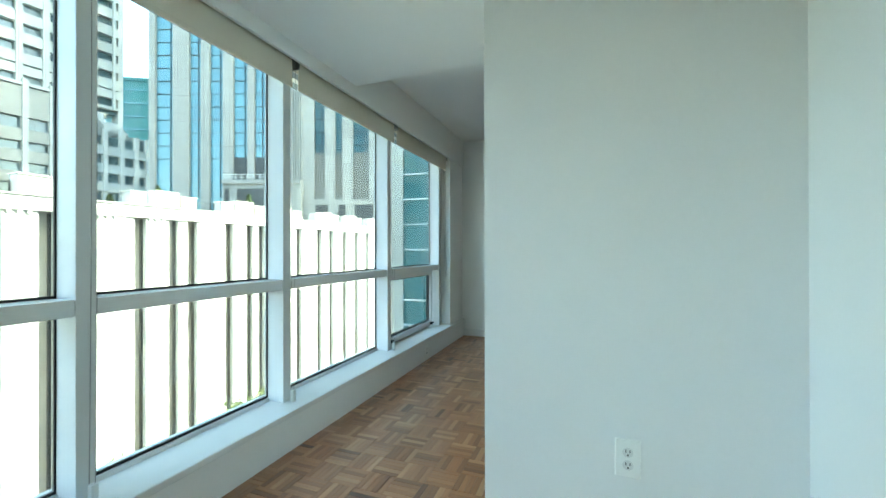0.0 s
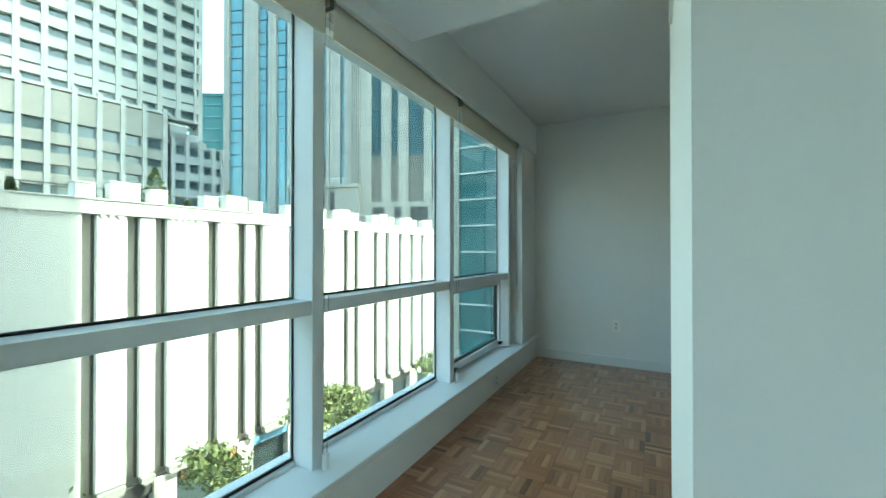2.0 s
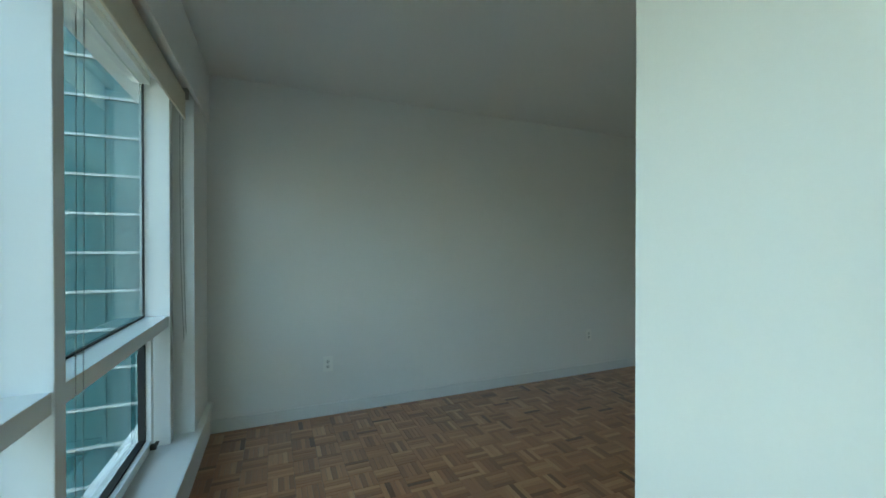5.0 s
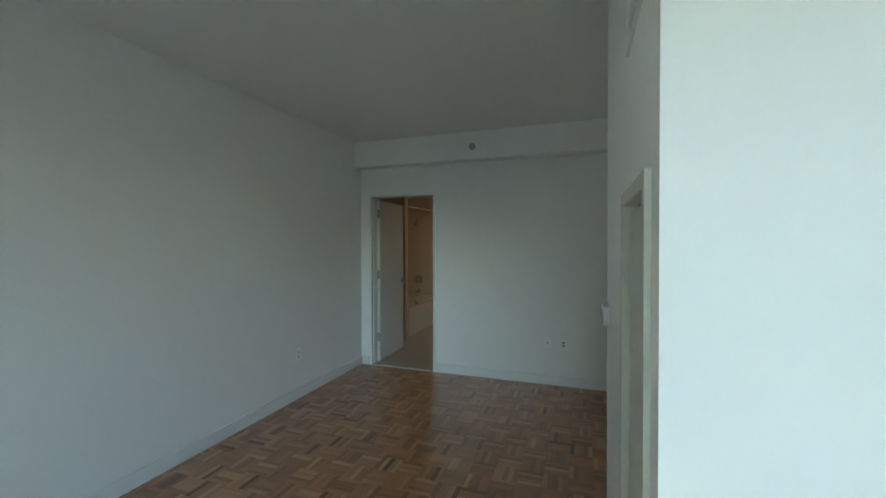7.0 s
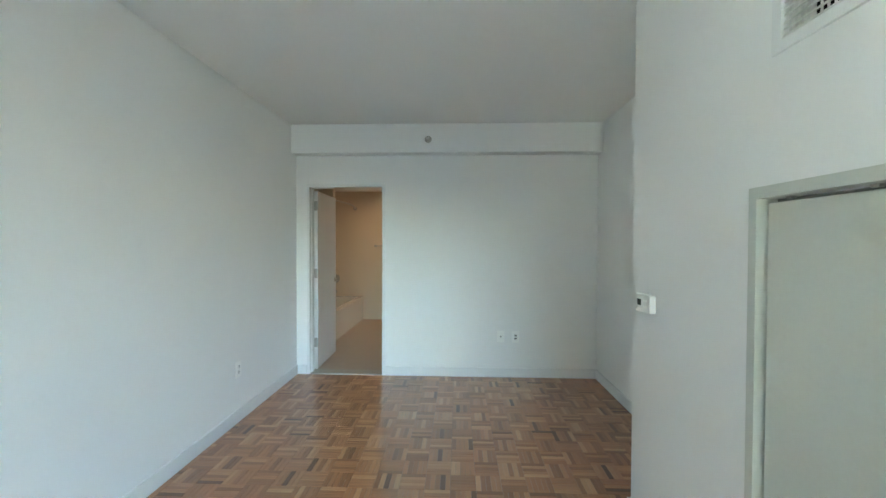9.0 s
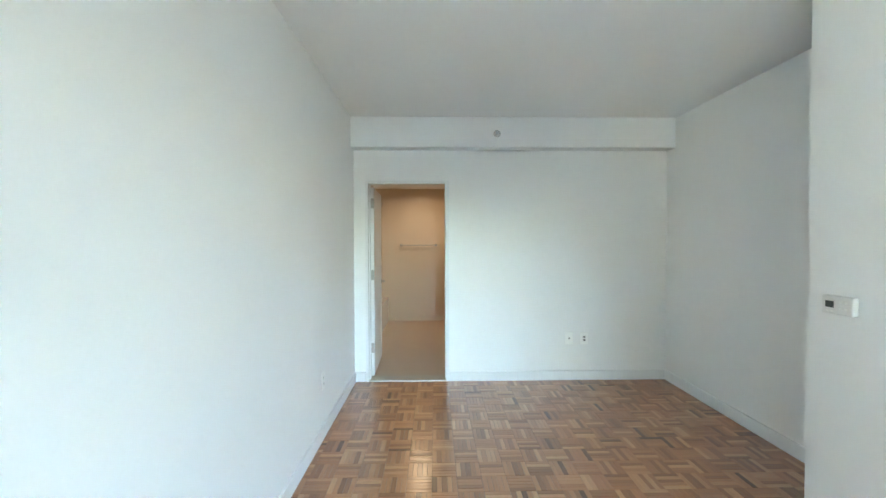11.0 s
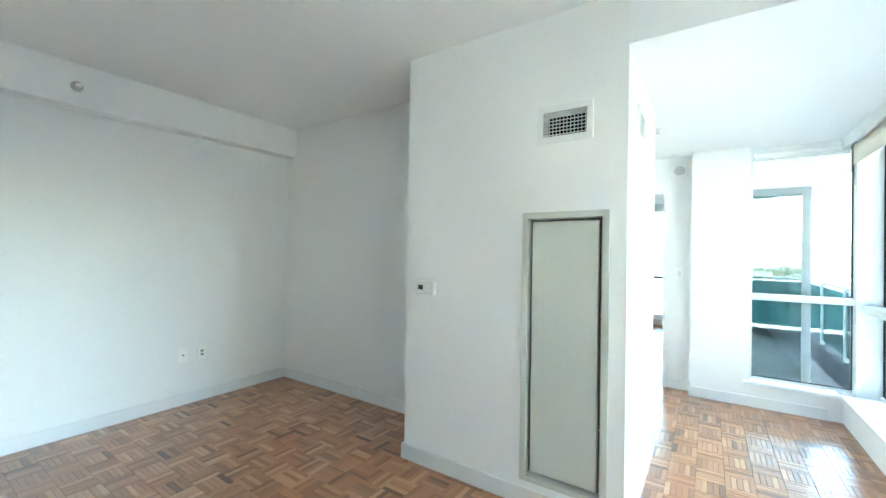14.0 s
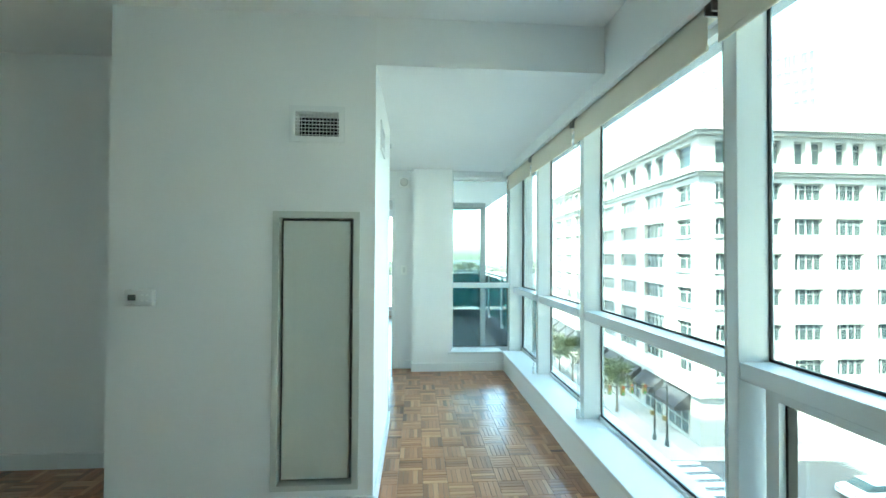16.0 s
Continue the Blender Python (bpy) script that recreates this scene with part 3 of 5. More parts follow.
dl.matrix_basis = Matrix.Translation((5.4, 2.512, 0.012)) @ Matrix.Rotation(radians(1.6), 4, "Z")
part("leaf", boxes((0.0, 0.725, -0.02, 0.02, 0.0, 2.005), bevel=0.002), M_TRIM, dl)
for z in (0.3, 1.08, 1.84):
    part("hinge", boxes((-0.003, 0.0, -0.02, 0.026, z - 0.052, z + 0.052), (-0.02, -0.003, 0.022, 0.026, z - 0.052, z + 0.052), bevel=0.001), M_NICKEL, dl, "brushed nickel butt hinge")
for sg in (-1, 1):
    hd = part("lever_handle", rod((0.665, sg * 0.022, 0.95), (0.665, sg * 0.07, 0.95), 0.009), M_NICKEL, dl, "brushed nickel lever handle")
    part("rose", lathe([(0.028, 0), (0.026, 0.008)], 20, Matrix.Translation((0.665, sg * 0.021, 0.95)) @ Matrix.Rotation(radians(-90 * sg), 4, "X")), M_NICKEL, hd)
    part("lever", boxes((0.555, 0.675, sg * 0.062 - 0.007, sg * 0.062 + 0.007, 0.942, 0.958), bevel=0.004), M_NICKEL, hd)

# ---- bathroom ----
BXE, BY0, BY1, BZ = 8.4, 1.5, 3.52, 2.4
structure("bath_floor", boxes((DOORX + 0.12, BXE, BY0, BY1, -0.2, 0.0)), M_BATHFLOOR, "beige tiled bathroom floor", "floor")
structure("bath_wall_back", boxes((BXE, BXE + 0.1, BY0 - 0.1, BY1 + 0.1, -0.1, BZ + 0.1)), M_BATHWALL, "cream bathroom wall", "wall")
structure("bath_wall_tub", boxes((DOORX + 0.12, BXE, BY1, BY1 + 0.1, -0.1, BZ + 0.1)), M_BATHWALL, "cream tiled wall over the bathtub", "wall")
structure("bath_wall_side", boxes((DOORX + 0.12, BXE, BY0 - 0.1, BY0, -0.1, BZ + 0.1)), M_BATHWALL, "cream bathroom side wall", "wall")
structure("bath_wall_inner", boxes((DOORX + 0.05, DOORX + 0.12, FARY, BY1 + 0.1, -0.1, BZ + 0.1)), M_BATHWALL, "cream bathroom wall", "wall")
structure("bath_ceiling", pierced(DOORX + 0.12, BXE, BY0, BY1, BZ, BZ + 0.1, [(7.55 - 0.07, 7.55 + 0.07, 2.1 - 0.07, 2.1 + 0.07)], "z"), M_CEIL, "white bathroom ceiling", "ceiling")
structure("bath_baseboard", boxes((BXE - 0.012, BXE, BY0, 2.69, 0.0, 0.1), bevel=0.003), M_BATHWALL, "cream tiled bathroom base", "baseboard")
tub = thing("bathtub", "white enamelled bathtub along the bathroom wall", "bathtub", at=(7.5, 3.094, 0))
bm = pierced(-0.78, 0.895, -0.4, 0.425, 0.36, 0.43, [(-0.68, 0.8, -0.32, 0.35)], "z")
part("rim", bm, M_TUB, tub)
part("apron", boxes((-0.78, 0.895, -0.4, -0.36, 0.0, 0.36), (-0.78, -0.74, -0.36, 0.425, 0.0, 0.36), bevel=0.006), M_TUB, tub)
part("basin", boxes((-0.68, 0.8, -0.32, 0.35, 0.05, 0.07), (-0.7, -0.68, -0.32, 0.35, 0.05, 0.37), (0.8, 0.82, -0.32, 0.35, 0.05, 0.37), (-0.7, 0.82, -0.34, -0.32, 0.05, 0.37), (-0.7, 0.82, 0.35, 0.37, 0.05, 0.37)), M_TUB, tub)
rod_t = thing("shower_curtain_rod", "curved chrome shower curtain rod above the bathtub", "curtain rod")
bm = bmesh.new()
bow = [Vector((6.71 + (BXE - 6.715) * k / 14, 2.85 - 0.13 * math.sin(math.pi * k / 14), 2.08)) for k in range(15)]
for p, q in zip(bow, bow[1:]):
    rod(p, q, 0.0125, 12, bm)
part("rod", bm, M_NICKEL, rod_t)
part("flange", rod((BXE - 0.02, 2.85, 2.08), (BXE, 2.85, 2.08), 0.034, 20), M_NICKEL, rod_t)
part("flange", rod((6.7, 2.85, 2.08), (6.72, 2.85, 2.08), 0.034, 20), M_NICKEL, rod_t)
structure("bath_wall_tub_end", boxes((6.6, 6.7, 2.7, BY1, 0.0, BZ)), M_BATHWALL, "cream tiled end wall of the tub", "wall")
shw = thing("shower_fixture", "nickel shower head on a bent arm", "shower")
bm = rod((BXE, 3.23, 1.98), (BXE - 0.09, 3.23, 1.96), 0.01)
rod((BXE - 0.09, 3.23, 1.96), (BXE - 0.14, 3.23, 1.9), 0.01, 12, bm)
part("arm", bm, M_NICKEL, shw)
part("head", lathe([(0.012, 0.05), (0.02, 0.03), (0.038, 0.0), (0.036, -0.008)], 20, Matrix.Translation((BXE - 0.16, 3.23, 1.87)) @ Matrix.Rotation(radians(30), 4, "Y")), M_NICKEL, shw)
val = thing("shower_valve", "nickel shower valve with a round plate and lever", "shower valve")
part("plate", rod((BXE - 0.012, 3.23, 0.76), (BXE, 3.23, 0.76), 0.085, 28), M_NICKEL, val)
part("lever", rod((BXE - 0.05, 3.23, 0.76), (BXE - 0.07, 3.18, 0.71), 0.011), M_NICKEL, val)
spt = thing("tub_spout", "nickel spout over the bathtub", "spout")
part("spout", rod((BXE, 3.23, 0.52), (BXE - 0.13, 3.23, 0.51), 0.026), M_NICKEL, spt)
part("trim_ring", rod((BXE - 0.01, 3.23, 0.52), (BXE, 3.23, 0.52), 0.036, 20), M_NICKEL, spt)
ovf = thing("overflow_plate", "round nickel overflow plate inside the bathtub", "overflow plate")
part("plate", rod((BXE - 0.115, 3.23, 0.3), (BXE - 0.1, 3.23, 0.3), 0.035, 20), M_NICKEL, ovf)
tb = thing("towel_bar", "nickel towel bar on the bathroom wall", "towel bar")
part("bar", rod((BXE - 0.06, 1.83, 1.38), (BXE - 0.06, 2.46, 1.38), 0.008), M_NICKEL, tb)
for y in (1.83, 2.46):
    part("post", rod((BXE - 0.075, y, 1.38), (BXE, y, 1.38), 0.014), M_NICKEL, tb)
    part("cup", rod((BXE - 0.008, y, 1.38), (BXE, y, 1.38), 0.026, 18), M_NICKEL, tb)
ld = thing("linen_door", "cream bathroom cupboard door with a nickel knob", "door")
part("leaf", boxes((7.35, 8.1, BY0 + 0.001, BY0 + 0.03, 0.02, 2.02), bevel=0.003), M_BATHWALL, ld)
part("knob", lathe([(0.012, 0), (0.012, 0.03), (0.026, 0.04), (0.024, 0.06)], 18, Matrix.Translation((7.46, BY0 + 0.03, 0.98)) @ Matrix.Rotation(radians(-90), 4, "X")), M_NICKEL, ld)
dn = thing("recessed_downlight", "round recessed ceiling light, switched on", "ceiling light", at=(7.55, 2.1, BZ))
part("can", lathe([(0.069, 0.0), (0.069, 0.06), (0.066, 0.06), (0.066, 0.0)], 28, None, False), M_TRIM, dn)
part("trim_ring", lathe([(0.069, 0.0), (0.092, -0.004), (0.092, 0.0), (0.069, 0.003)], 28, None, False), M_TRIM, dn)
part("lens", lathe([(0.064, 0.012), (0.064, 0.017)], 28), glow("warm_lens", (1.0, 0.86, 0.68), 0.12), dn, "glowing warm lens")
bl = bpy.data.lights.new("downlight_lamp", "AREA")
bl.shape, bl.size, bl.energy, bl.color = "DISK", 0.12, 0.13, (1.0, 0.78, 0.54)
bl.spread = radians(164)
lamp = new("downlight_lamp", bl)
lamp.matrix_basis = Matrix.Translation((7.55, 2.1, BZ - 0.006))

# doorway casing to the other room
d2 = thing("door_frame_2", "white painted door frame of an open doorway", "door frame", kind="structure")
part("jamb", boxes((DW[0] - 0.0, DW[0] + 0.03, END2Y - 0.11, END2Y + 0.012, 0.0, DW[3]), bevel=0.002), M_TRIM, d2)
part("jamb", boxes((DW[1] - 0.03, DW[1], END2Y - 0.11, END2Y + 0.012, 0.0, DW[3]), bevel=0.002), M_TRIM, d2)
part("head", boxes((DW[0] + 0.03, DW[1] - 0.03, END2Y - 0.11, END2Y + 0.012, DW[3] - 0.03, DW[3]), bevel=0.002), M_TRIM, d2)
ow = thing("window_6", "white framed window of the room beyond with clear glass", "window", kind="structure")
part("window_frame", pierced(1.7, 3.9, 0.12, 2.3, -6.98, -6.92, [(1.75, 2.78, 0.2, 2.25), (2.83, 3.85, 0.2, 2.25)], "y"), M_ALU, ow)
for a, b in ((1.75, 2.78), (2.83, 3.85)):
    p = part("pane", boxes((a, b, -6.955, -6.95, 0.2, 2.25)), M_GLASS, ow)
    p.visible_shadow = False
part("window_sill", boxes((1.65, 3.95, -6.9, -6.84, 0.08, 0.12), bevel=0.004), M_TRIM, ow)


# ---- outside: materials ----
def stone_blocks(name, color, bw, bh, mortar=0.012, rough=0.7, dark=0.75):
    """Stone cladding with fine joints and a tone of its own for each slab."""
    m = mat(name, color, rough, var=0.07, scale=0.5, fine=0.05, fine_scale=14)
    n, l = m.node_tree.nodes, m.node_tree.links
    b = n["Principled BSDF"]
    src = b.inputs["Base Color"].links[0].from_socket
    uv = n.new("ShaderNodeTexCoord")
    br = n.new("ShaderNodeTexBrick")
    br.inputs["Color1"].default_value = (1, 1, 1, 1)
    br.inputs["Color2"].default_value = (0.8, 0.8, 0.81, 1)
    br.inputs["Mortar"].default_value = (dark, dark, dark, 1)
    br.inputs["Scale"].default_value = 1.0
    br.inputs["Mortar Size"].default_value = mortar
    br.inputs["Brick Width"].default_value = bw
    br.inputs["Row Height"].default_value = bh
    br.offset = 0.0
    l.new(uv.outputs["UV"], br.inputs["Vector"])
    mx = n.new("ShaderNodeMix")
    mx.data_type, mx.blend_type = "RGBA", "MULTIPLY"
    mx.inputs[0].default_value = 1.0
    l.new(src, mx.inputs[6])
    l.new(br.outputs["Color"], mx.inputs[7])
    l.new(mx.outputs[2], b.inputs["Base Color"])
    return m


M_TAN = mat("tan_spandrel", (0.4, 0.365, 0.315), 0.7, var=0.08, scale=0.6)
M_WHITESTONE = stone_blocks("white_precast", (0.58, 0.565, 0.53), 3.0, 3.0)
M_TOWERGLASS = mat("pale_window_glass", (0.1, 0.15, 0.16), 0.08, spec=0.8, var=0.5, scale=0.35)
M_CREAM = stone_blocks("cream_precast", (0.62, 0.585, 0.525), 1.6, 1.3)
M_SMOOTH = mat("pale_grey_panel", (0.47, 0.475, 0.46), 0.75, var=0.06, scale=0.3, fine=0.05, fine_scale=6)
M_GRANITE = stone_blocks("tower_granite", (0.35, 0.335, 0.31), 1.35, 1.33, 0.045, dark=0.5)
M_DEEPGLASS = mat("deep_teal_glass", (0.015, 0.07, 0.085), 0.07, spec=0.4, var=0.7, scale=0.25)
M_GREYSTONE = stone_blocks("grey_granite", (0.31, 0.3, 0.275), 1.35, 1.33)
M_ORNATE = mat("white_stucco", (0.33, 0.328, 0.317), 0.7, var=0.05, scale=0.4)
M_DARKGLASS = mat("dark_window_glass", (0.05, 0.085, 0.095), 0.08, spec=0.8, var=0.5, scale=0.35)
M_DULLGLASS = mat("dull_window_glass", (0.035, 0.05, 0.055), 0.15, spec=0.22, var=0.4, scale=0.4)
M_HAZE = mat("far_hazed_glass", (0.06, 0.125, 0.15), 0.35, spec=0.15, var=0.3, scale=0.15)
M_HAZELINE = mat("far_hazed_frame", (0.13, 0.19, 0.21), 0.5, var=0.2, scale=0.2)
# this blue carries the tower glass's sky reflection in its base colour
M_BLUE = mat("sky_blue_curtain_glass", (0.085, 0.235, 0.29), 0.06, spec=0.8, var=0.35, scale=0.2)
M_TEAL = mat("teal_curtain_glass", (0.055, 0.19, 0.2), 0.05, spec=0.35, var=0.35, scale=0.3)
M_LINE = mat("white_spandrel_line", (0.75, 0.76, 0.74), 0.4)
M_BLACK = mat("black_louvre_and_shade", (0.045, 0.045, 0.045), 0.5, var=0.3, scale=1.5)
M_ASPHALT = mat("asphalt", (0.1, 0.1, 0.1), 0.85, var=0.15, scale=0.4, bump=0.3, bump_scale=8, fine=0.15, fine_scale=30)
M_PAVE = stone_blocks("concrete_paving", (0.33, 0.32, 0.3), 1.5, 1.5, rough=0.85)
M_LEAF = mat("leaves", (0.15, 0.175, 0.07), 0.55, var=0.5, scale=1.6, fine=0.3, fine_scale=9)
M_CONIFER = mat("conifer", (0.07, 0.11, 0.03), 0.6, var=0.5, scale=3)
M_BARK = mat("bark", (0.13, 0.1, 0.075), 0.85, var=0.3, scale=8)
M_PAINT = mat("road_paint", (0.75, 0.75, 0.72), 0.7, var=0.1, scale=3)
M_POLE = mat("dark_green_pole", (0.03, 0.04, 0.04), 0.4)
M_AMBER = mat("amber_housing", (0.16, 0.11, 0.035), 0.45)
M_CARWHITE = mat("white_car_paint", (0.78, 0.79, 0.8), 0.15, var=0.02)
M_CARGREY = mat("grey_car_paint", (0.22, 0.23, 0.25), 0.18, var=0.05)
M_TYRE = mat("tyre", (0.02, 0.02, 0.02), 0.8)
M_AWNING = mat("black_awning", (0.03, 0.03, 0.034), 0.8, var=0.2)
M_RAILGLASS = clear_glass("rail_glass", (0.13, 0.3, 0.32), 0.05)

ZS = -17.4     # street level


def uv_box(bm):
    """Metric UVs by each face's own plane."""
    lay = bm.loops.layers.uv.verify()
    for f in bm.faces:
        nrm = f.normal
        if abs(nrm.z) > 0.7:
            ax = (Vector((1, 0, 0)), Vector((0, 1, 0)))
        else:
            h = Vector((-nrm.y, nrm.x, 0)).normalized()
            ax = (h, Vector((0, 0, 1)))
        for lp in f.loops:
            lp[lay].uv = (lp.vert.co.dot(ax[0]), lp.vert.co.dot(ax[1]))
    return bm


class Face:
    """A facade's own axes: s along it, d out of it, z up."""

    def __init__(self, p, heading):
        a = radians(heading)
        self.p, self.u = Vector((p[0], p[1], 0)), Vector((math.sin(a), math.cos(a), 0))
        self.n = Vector((self.u.y, -self.u.x, 0))
        self.m = Matrix(((self.u.x, self.n.x, 0, self.p.x), (self.u.y, self.n.y, 0, self.p.y), (0, 0, 1, 0), (0, 0, 0, 1)))

    def bm(self, *specs, bevel=0.0):
        """Boxes (s0, s1, d0, d1, z0, z1)."""
        b = boxes(*specs, bevel=bevel, seg=1)
        b.normal_update()
        uv_box(b)
        b.transform(self.m)
        return b

    def at(self, s, d, z):
        return self.m @ Vector((s, d, z))


def pane_set(face, owner, name, cells, d, material, limit=300, mullions=0, frame=None):
    """Window panes at cells (s0, s1, z0, z1), each an object on a shared mesh per size."""
    shared, rest = {}, []
    for k, (s0, s1, z0, z1) in enumerate(cells):
        if k >= limit:
            rest.append((s0, s1, d - 0.03, d, z0, z1))
            continue
        key = (round(s1 - s0, 3), round(z1 - z0, 3))
        if key not in shared:
            w, h = key
            sp = [(0, w, -0.03, 0.0, 0, h)]
            bm = boxes(*sp)
            for f in bm.faces:
                f.material_index = 0
            if mullions:
                fr = [(w * j / mullions - 0.05, w * j / mullions + 0.05, 0.0, 0.06, 0, h) for j in range(mullions + 1)]
                fr += [(0, w, 0.0, 0.06, z - 0.05, z + 0.05) for z in (0.05, h * 0.68, h - 0.05)]
                fb = boxes(*fr)
                for f in fb.faces:
                    f.material_index = 1
                tmp = bpy.data.meshes.new("tmp")
                fb.to_mesh(tmp)
                fb.free()
                n0 = len(bm.faces)
                bm.from_mesh(tmp)
                bm.faces.ensure_lookup_table()
                for f in bm.faces[n0:]:
                    f.material_index = 1
                bpy.data.meshes.remove(tmp)
            shared[key] = mesh_of(bm, name, [material, frame or M_LINE])
        ob = new(name, shared[key])
        ob.parent = owner
        ob.matrix_basis = face.m @ Matrix.Translation((s0, d, z0))
    if rest:
        ob = part(name + "_far", face.bm(*rest), material, owner)
        ob["kind"] = "stuff"


# ---- the ground ----
ground = structure("ground", boxes((-1500, 1500, -1500, 1500, ZS - 0.5, ZS)), M_ASPHALT, "grey asphalt street and city ground", "street")

# ---- the long white building across the street ----
FW = Face((-27.36, 11.71), 3.0)
wb = thing("fluted_building", "long white precast building with vertical fins and a stepped parapet", "building")
S0, S1 = -9.8, 34.3
slots = [-8.2, -6.63, -2.75, -0.55, 1.0, 4.38, 6.65, 8.08, 11.28, 13.35, 14.65, 17.9, 19.4, 22.5, 24.5, 27.0, 29.4, 31.8]
MERLONS = [(-9.6, -7.9, 1), (-7.6, -6.5, 0), (-3.8, -2.83, 0), (-2.12, -0.57, 1), (0.0, 1.0, 0),
           (3.38, 4.39, 0), (5.0, 6.63, 1), (6.85, 8.0, 0), (10.16, 11.3, 0), (11.5, 13.33, 1), (13.55, 14.75, 0), (15.7, 16.42, 0), (16.52, 18.0, 1), (18.15, 19.25, 0),
           (21.4, 22.5, 0), (22.75, 24.1, 1), (24.3, 25.3, 0), (26.6, 27.4, 0), (27.55, 28.9, 1), (29.1, 29.9, 0), (31.4, 32.2, 0), (32.35, 33.6, 1)]
part("wall", FW.bm((S0, S1, -14.0, -0.75, ZS, 4.1)), M_WHITESTONE, wb)
part("parapet_band", FW.bm((S0, S1, -0.75, 0.12, 3.45, 4.3), bevel=0.03), M_WHITESTONE, wb)
part("coping", FW.bm((S0, S1, -0.75, 0.2, 4.3, 4.38), bevel=0.02), M_WHITESTONE, wb)
edges = [S0] + slots + [S1 + 0.7]
for a, b in zip(edges, edges[1:]):
    part("fin_panel", FW.bm((a, b - 0.66, -0.75, 0.0, -13.2, 3.45), bevel=0.04), M_WHITESTONE, wb)
    if b - a > 2.0:
        part("smooth_panel", FW.bm((a + 0.03, b - 1.15, 0.0, 0.035, -13.1, 3.2), bevel=0.01), M_SMOOTH, wb, "smooth pale grey infill panel")
    part("panel_foot", FW.bm((a + 0.1, b - 0.75, -0.3, 0.25, -13.6, -13.25), (a + 0.2, b - 0.85, -0.2, 0.3, -13.75, -13.6)), M_GREYSTONE, wb)
# black strips paint the shade on the fin sides turned from the sun
part("slot_shadow_line", FW.bm(*[(s - 0.13, s + 0.01, -0.5, -0.3, -13.2, 3.4) for s in slots]), M_BLACK, wb, "black strip painting the shade at the recess edge")
for a, b, tall in MERLONS:
    h = 5.42 if tall else 5.2
    m = part("merlon", FW.bm((a, b, -0.9, 0.1, 4.38, h), bevel=0.03), M_WHITESTONE, wb)
    part("cap", FW.bm((a - 0.05, b + 0.05, -0.95, 0.15, h, h + 0.09), bevel=0.02), M_WHITESTONE, m)
# a row of small dentils under the parapet of the wide panels
for a, b in zip(slots, slots[1:]):
    if b - a > 2.0:
        n = int((b - a - 0.9) / 0.42)
        part("dentils", FW.bm(*[(a + 0.2 + 0.42 * k, a + 0.38 + 0.42 * k, 0.0, 0.1, 3.28, 3.44) for k in range(n)]), M_WHITESTONE, wb)
part("roof", FW.bm((S0, S1, -13.8, -0.6, 4.1, 4.2)), M_PAVE, wb)
rl = []
for k in range(80):
    s = S0 + 0.4 + k * 0.72
    rl.append((s, s + 0.05, -0.75, -0.7, 4.2, 5.1))
part("roof_railing", FW.bm((S0, S1, -0.76, -0.69, 5.05, 5.11), *rl), M_POLE, wb, "thin dark roof terrace railing")
# ground floor: pilasters, dark shopfronts, canopy strip
pil = [s for s in slots[::2]]
for s in [S0 + 0.5] + pil + [S1 - 0.8]:
    part("pilaster", FW.bm((s - 0.7, s + 0.7, -0.75, 0.0, ZS, -13.75), bevel=0.04), M_CREAM, wb)
part("shopfront_glass", FW.bm((S0, S1, -0.74, -0.7, ZS, -14.6)), M_DULLGLASS, wb)
part("shop_fascia", FW.bm((S0, S1, -0.42, -0.2, -14.6, -13.75)), M_BLACK, wb, "dark shop fascia")
for a, b, c in ((2.0, 6.4, (0.4, 0.12, 0.05)), (7.0, 10.6, (0.1, 0.25, 0.4))):
    part("shop_sign", FW.bm((a, b, -0.2, -0.1, -14.5, -13.9)), mat("shop_sign_paint", c, 0.5), wb, "coloured shop sign band")

# pavement on both sides of the street
structure("pavement", FW.bm((-30, 200, -0.5, 4.6, ZS, ZS + 0.16), bevel=0.03), M_PAVE, "sunlit pale concrete pavement with a stone kerb", "pavement")

# ---- the cream tower behind it ----
FA = Face((-90, 0), 9.3)
ta = thing("cream_tower", "cream stone office tower with setbacks and ribbon windows", "building")
part("core", FA.bm((5, 41.6, -30, -0.9, ZS, 28.6)), M_TOWERGLASS, ta, "dark glass behind the piers")
part("upper_core", FA.bm((5, 48.2, -36, -3.9, 28, 112)), M_TOWERGLASS, ta, "dark glass behind the piers")
part("low_wing_core", FA.bm((42.2, 52.3, -25, -1.2, ZS, 23.4)), M_TOWERGLASS, ta, "dark glass behind the piers")
FLH = 3.45
PITCH = 3.3
for k in range(13):
    s = 4.7 + PITCH * k
    if s < 4:
        continue
    if s < 42:
        part("pier", FA.bm((s - 0.36, s + 0.36, -0.9, 0.45, ZS, 29.2), (s - 0.12, s + 0.12, 0.45, 0.6, ZS, 28.6)), M_CREAM, ta)
    part("upper_pier", FA.bm((s - 0.42, s + 0.42, -3.9, -2.6, 28.6, 112), (s - 0.14, s + 0.14, -2.6, -2.45, 28.6, 112)), M_CREAM, ta)
for k in range(12):
    z = 20.1 - FLH * 8 + FLH * k
    if z < 21:
        part("spandrel", FA.bm((5, 41.6, -0.9, -0.1, z - 0.98, z + 0.98)), M_TAN, ta)
    if z < 23:
        part("low_wing_spandrel", FA.bm((42.2, 52.3, -1.2, -0.5, z - 0.85, z + 0.85)), M_WHITESTONE, ta)
part("attic", FA.bm((5, 41.6, -0.9, -0.1, 23.1, 28.0)), M_TAN, ta)
part("setback_cornice", FA.bm((5, 42.0, -3.2, 0.2, 28.2, 28.7)), M_CREAM, ta)
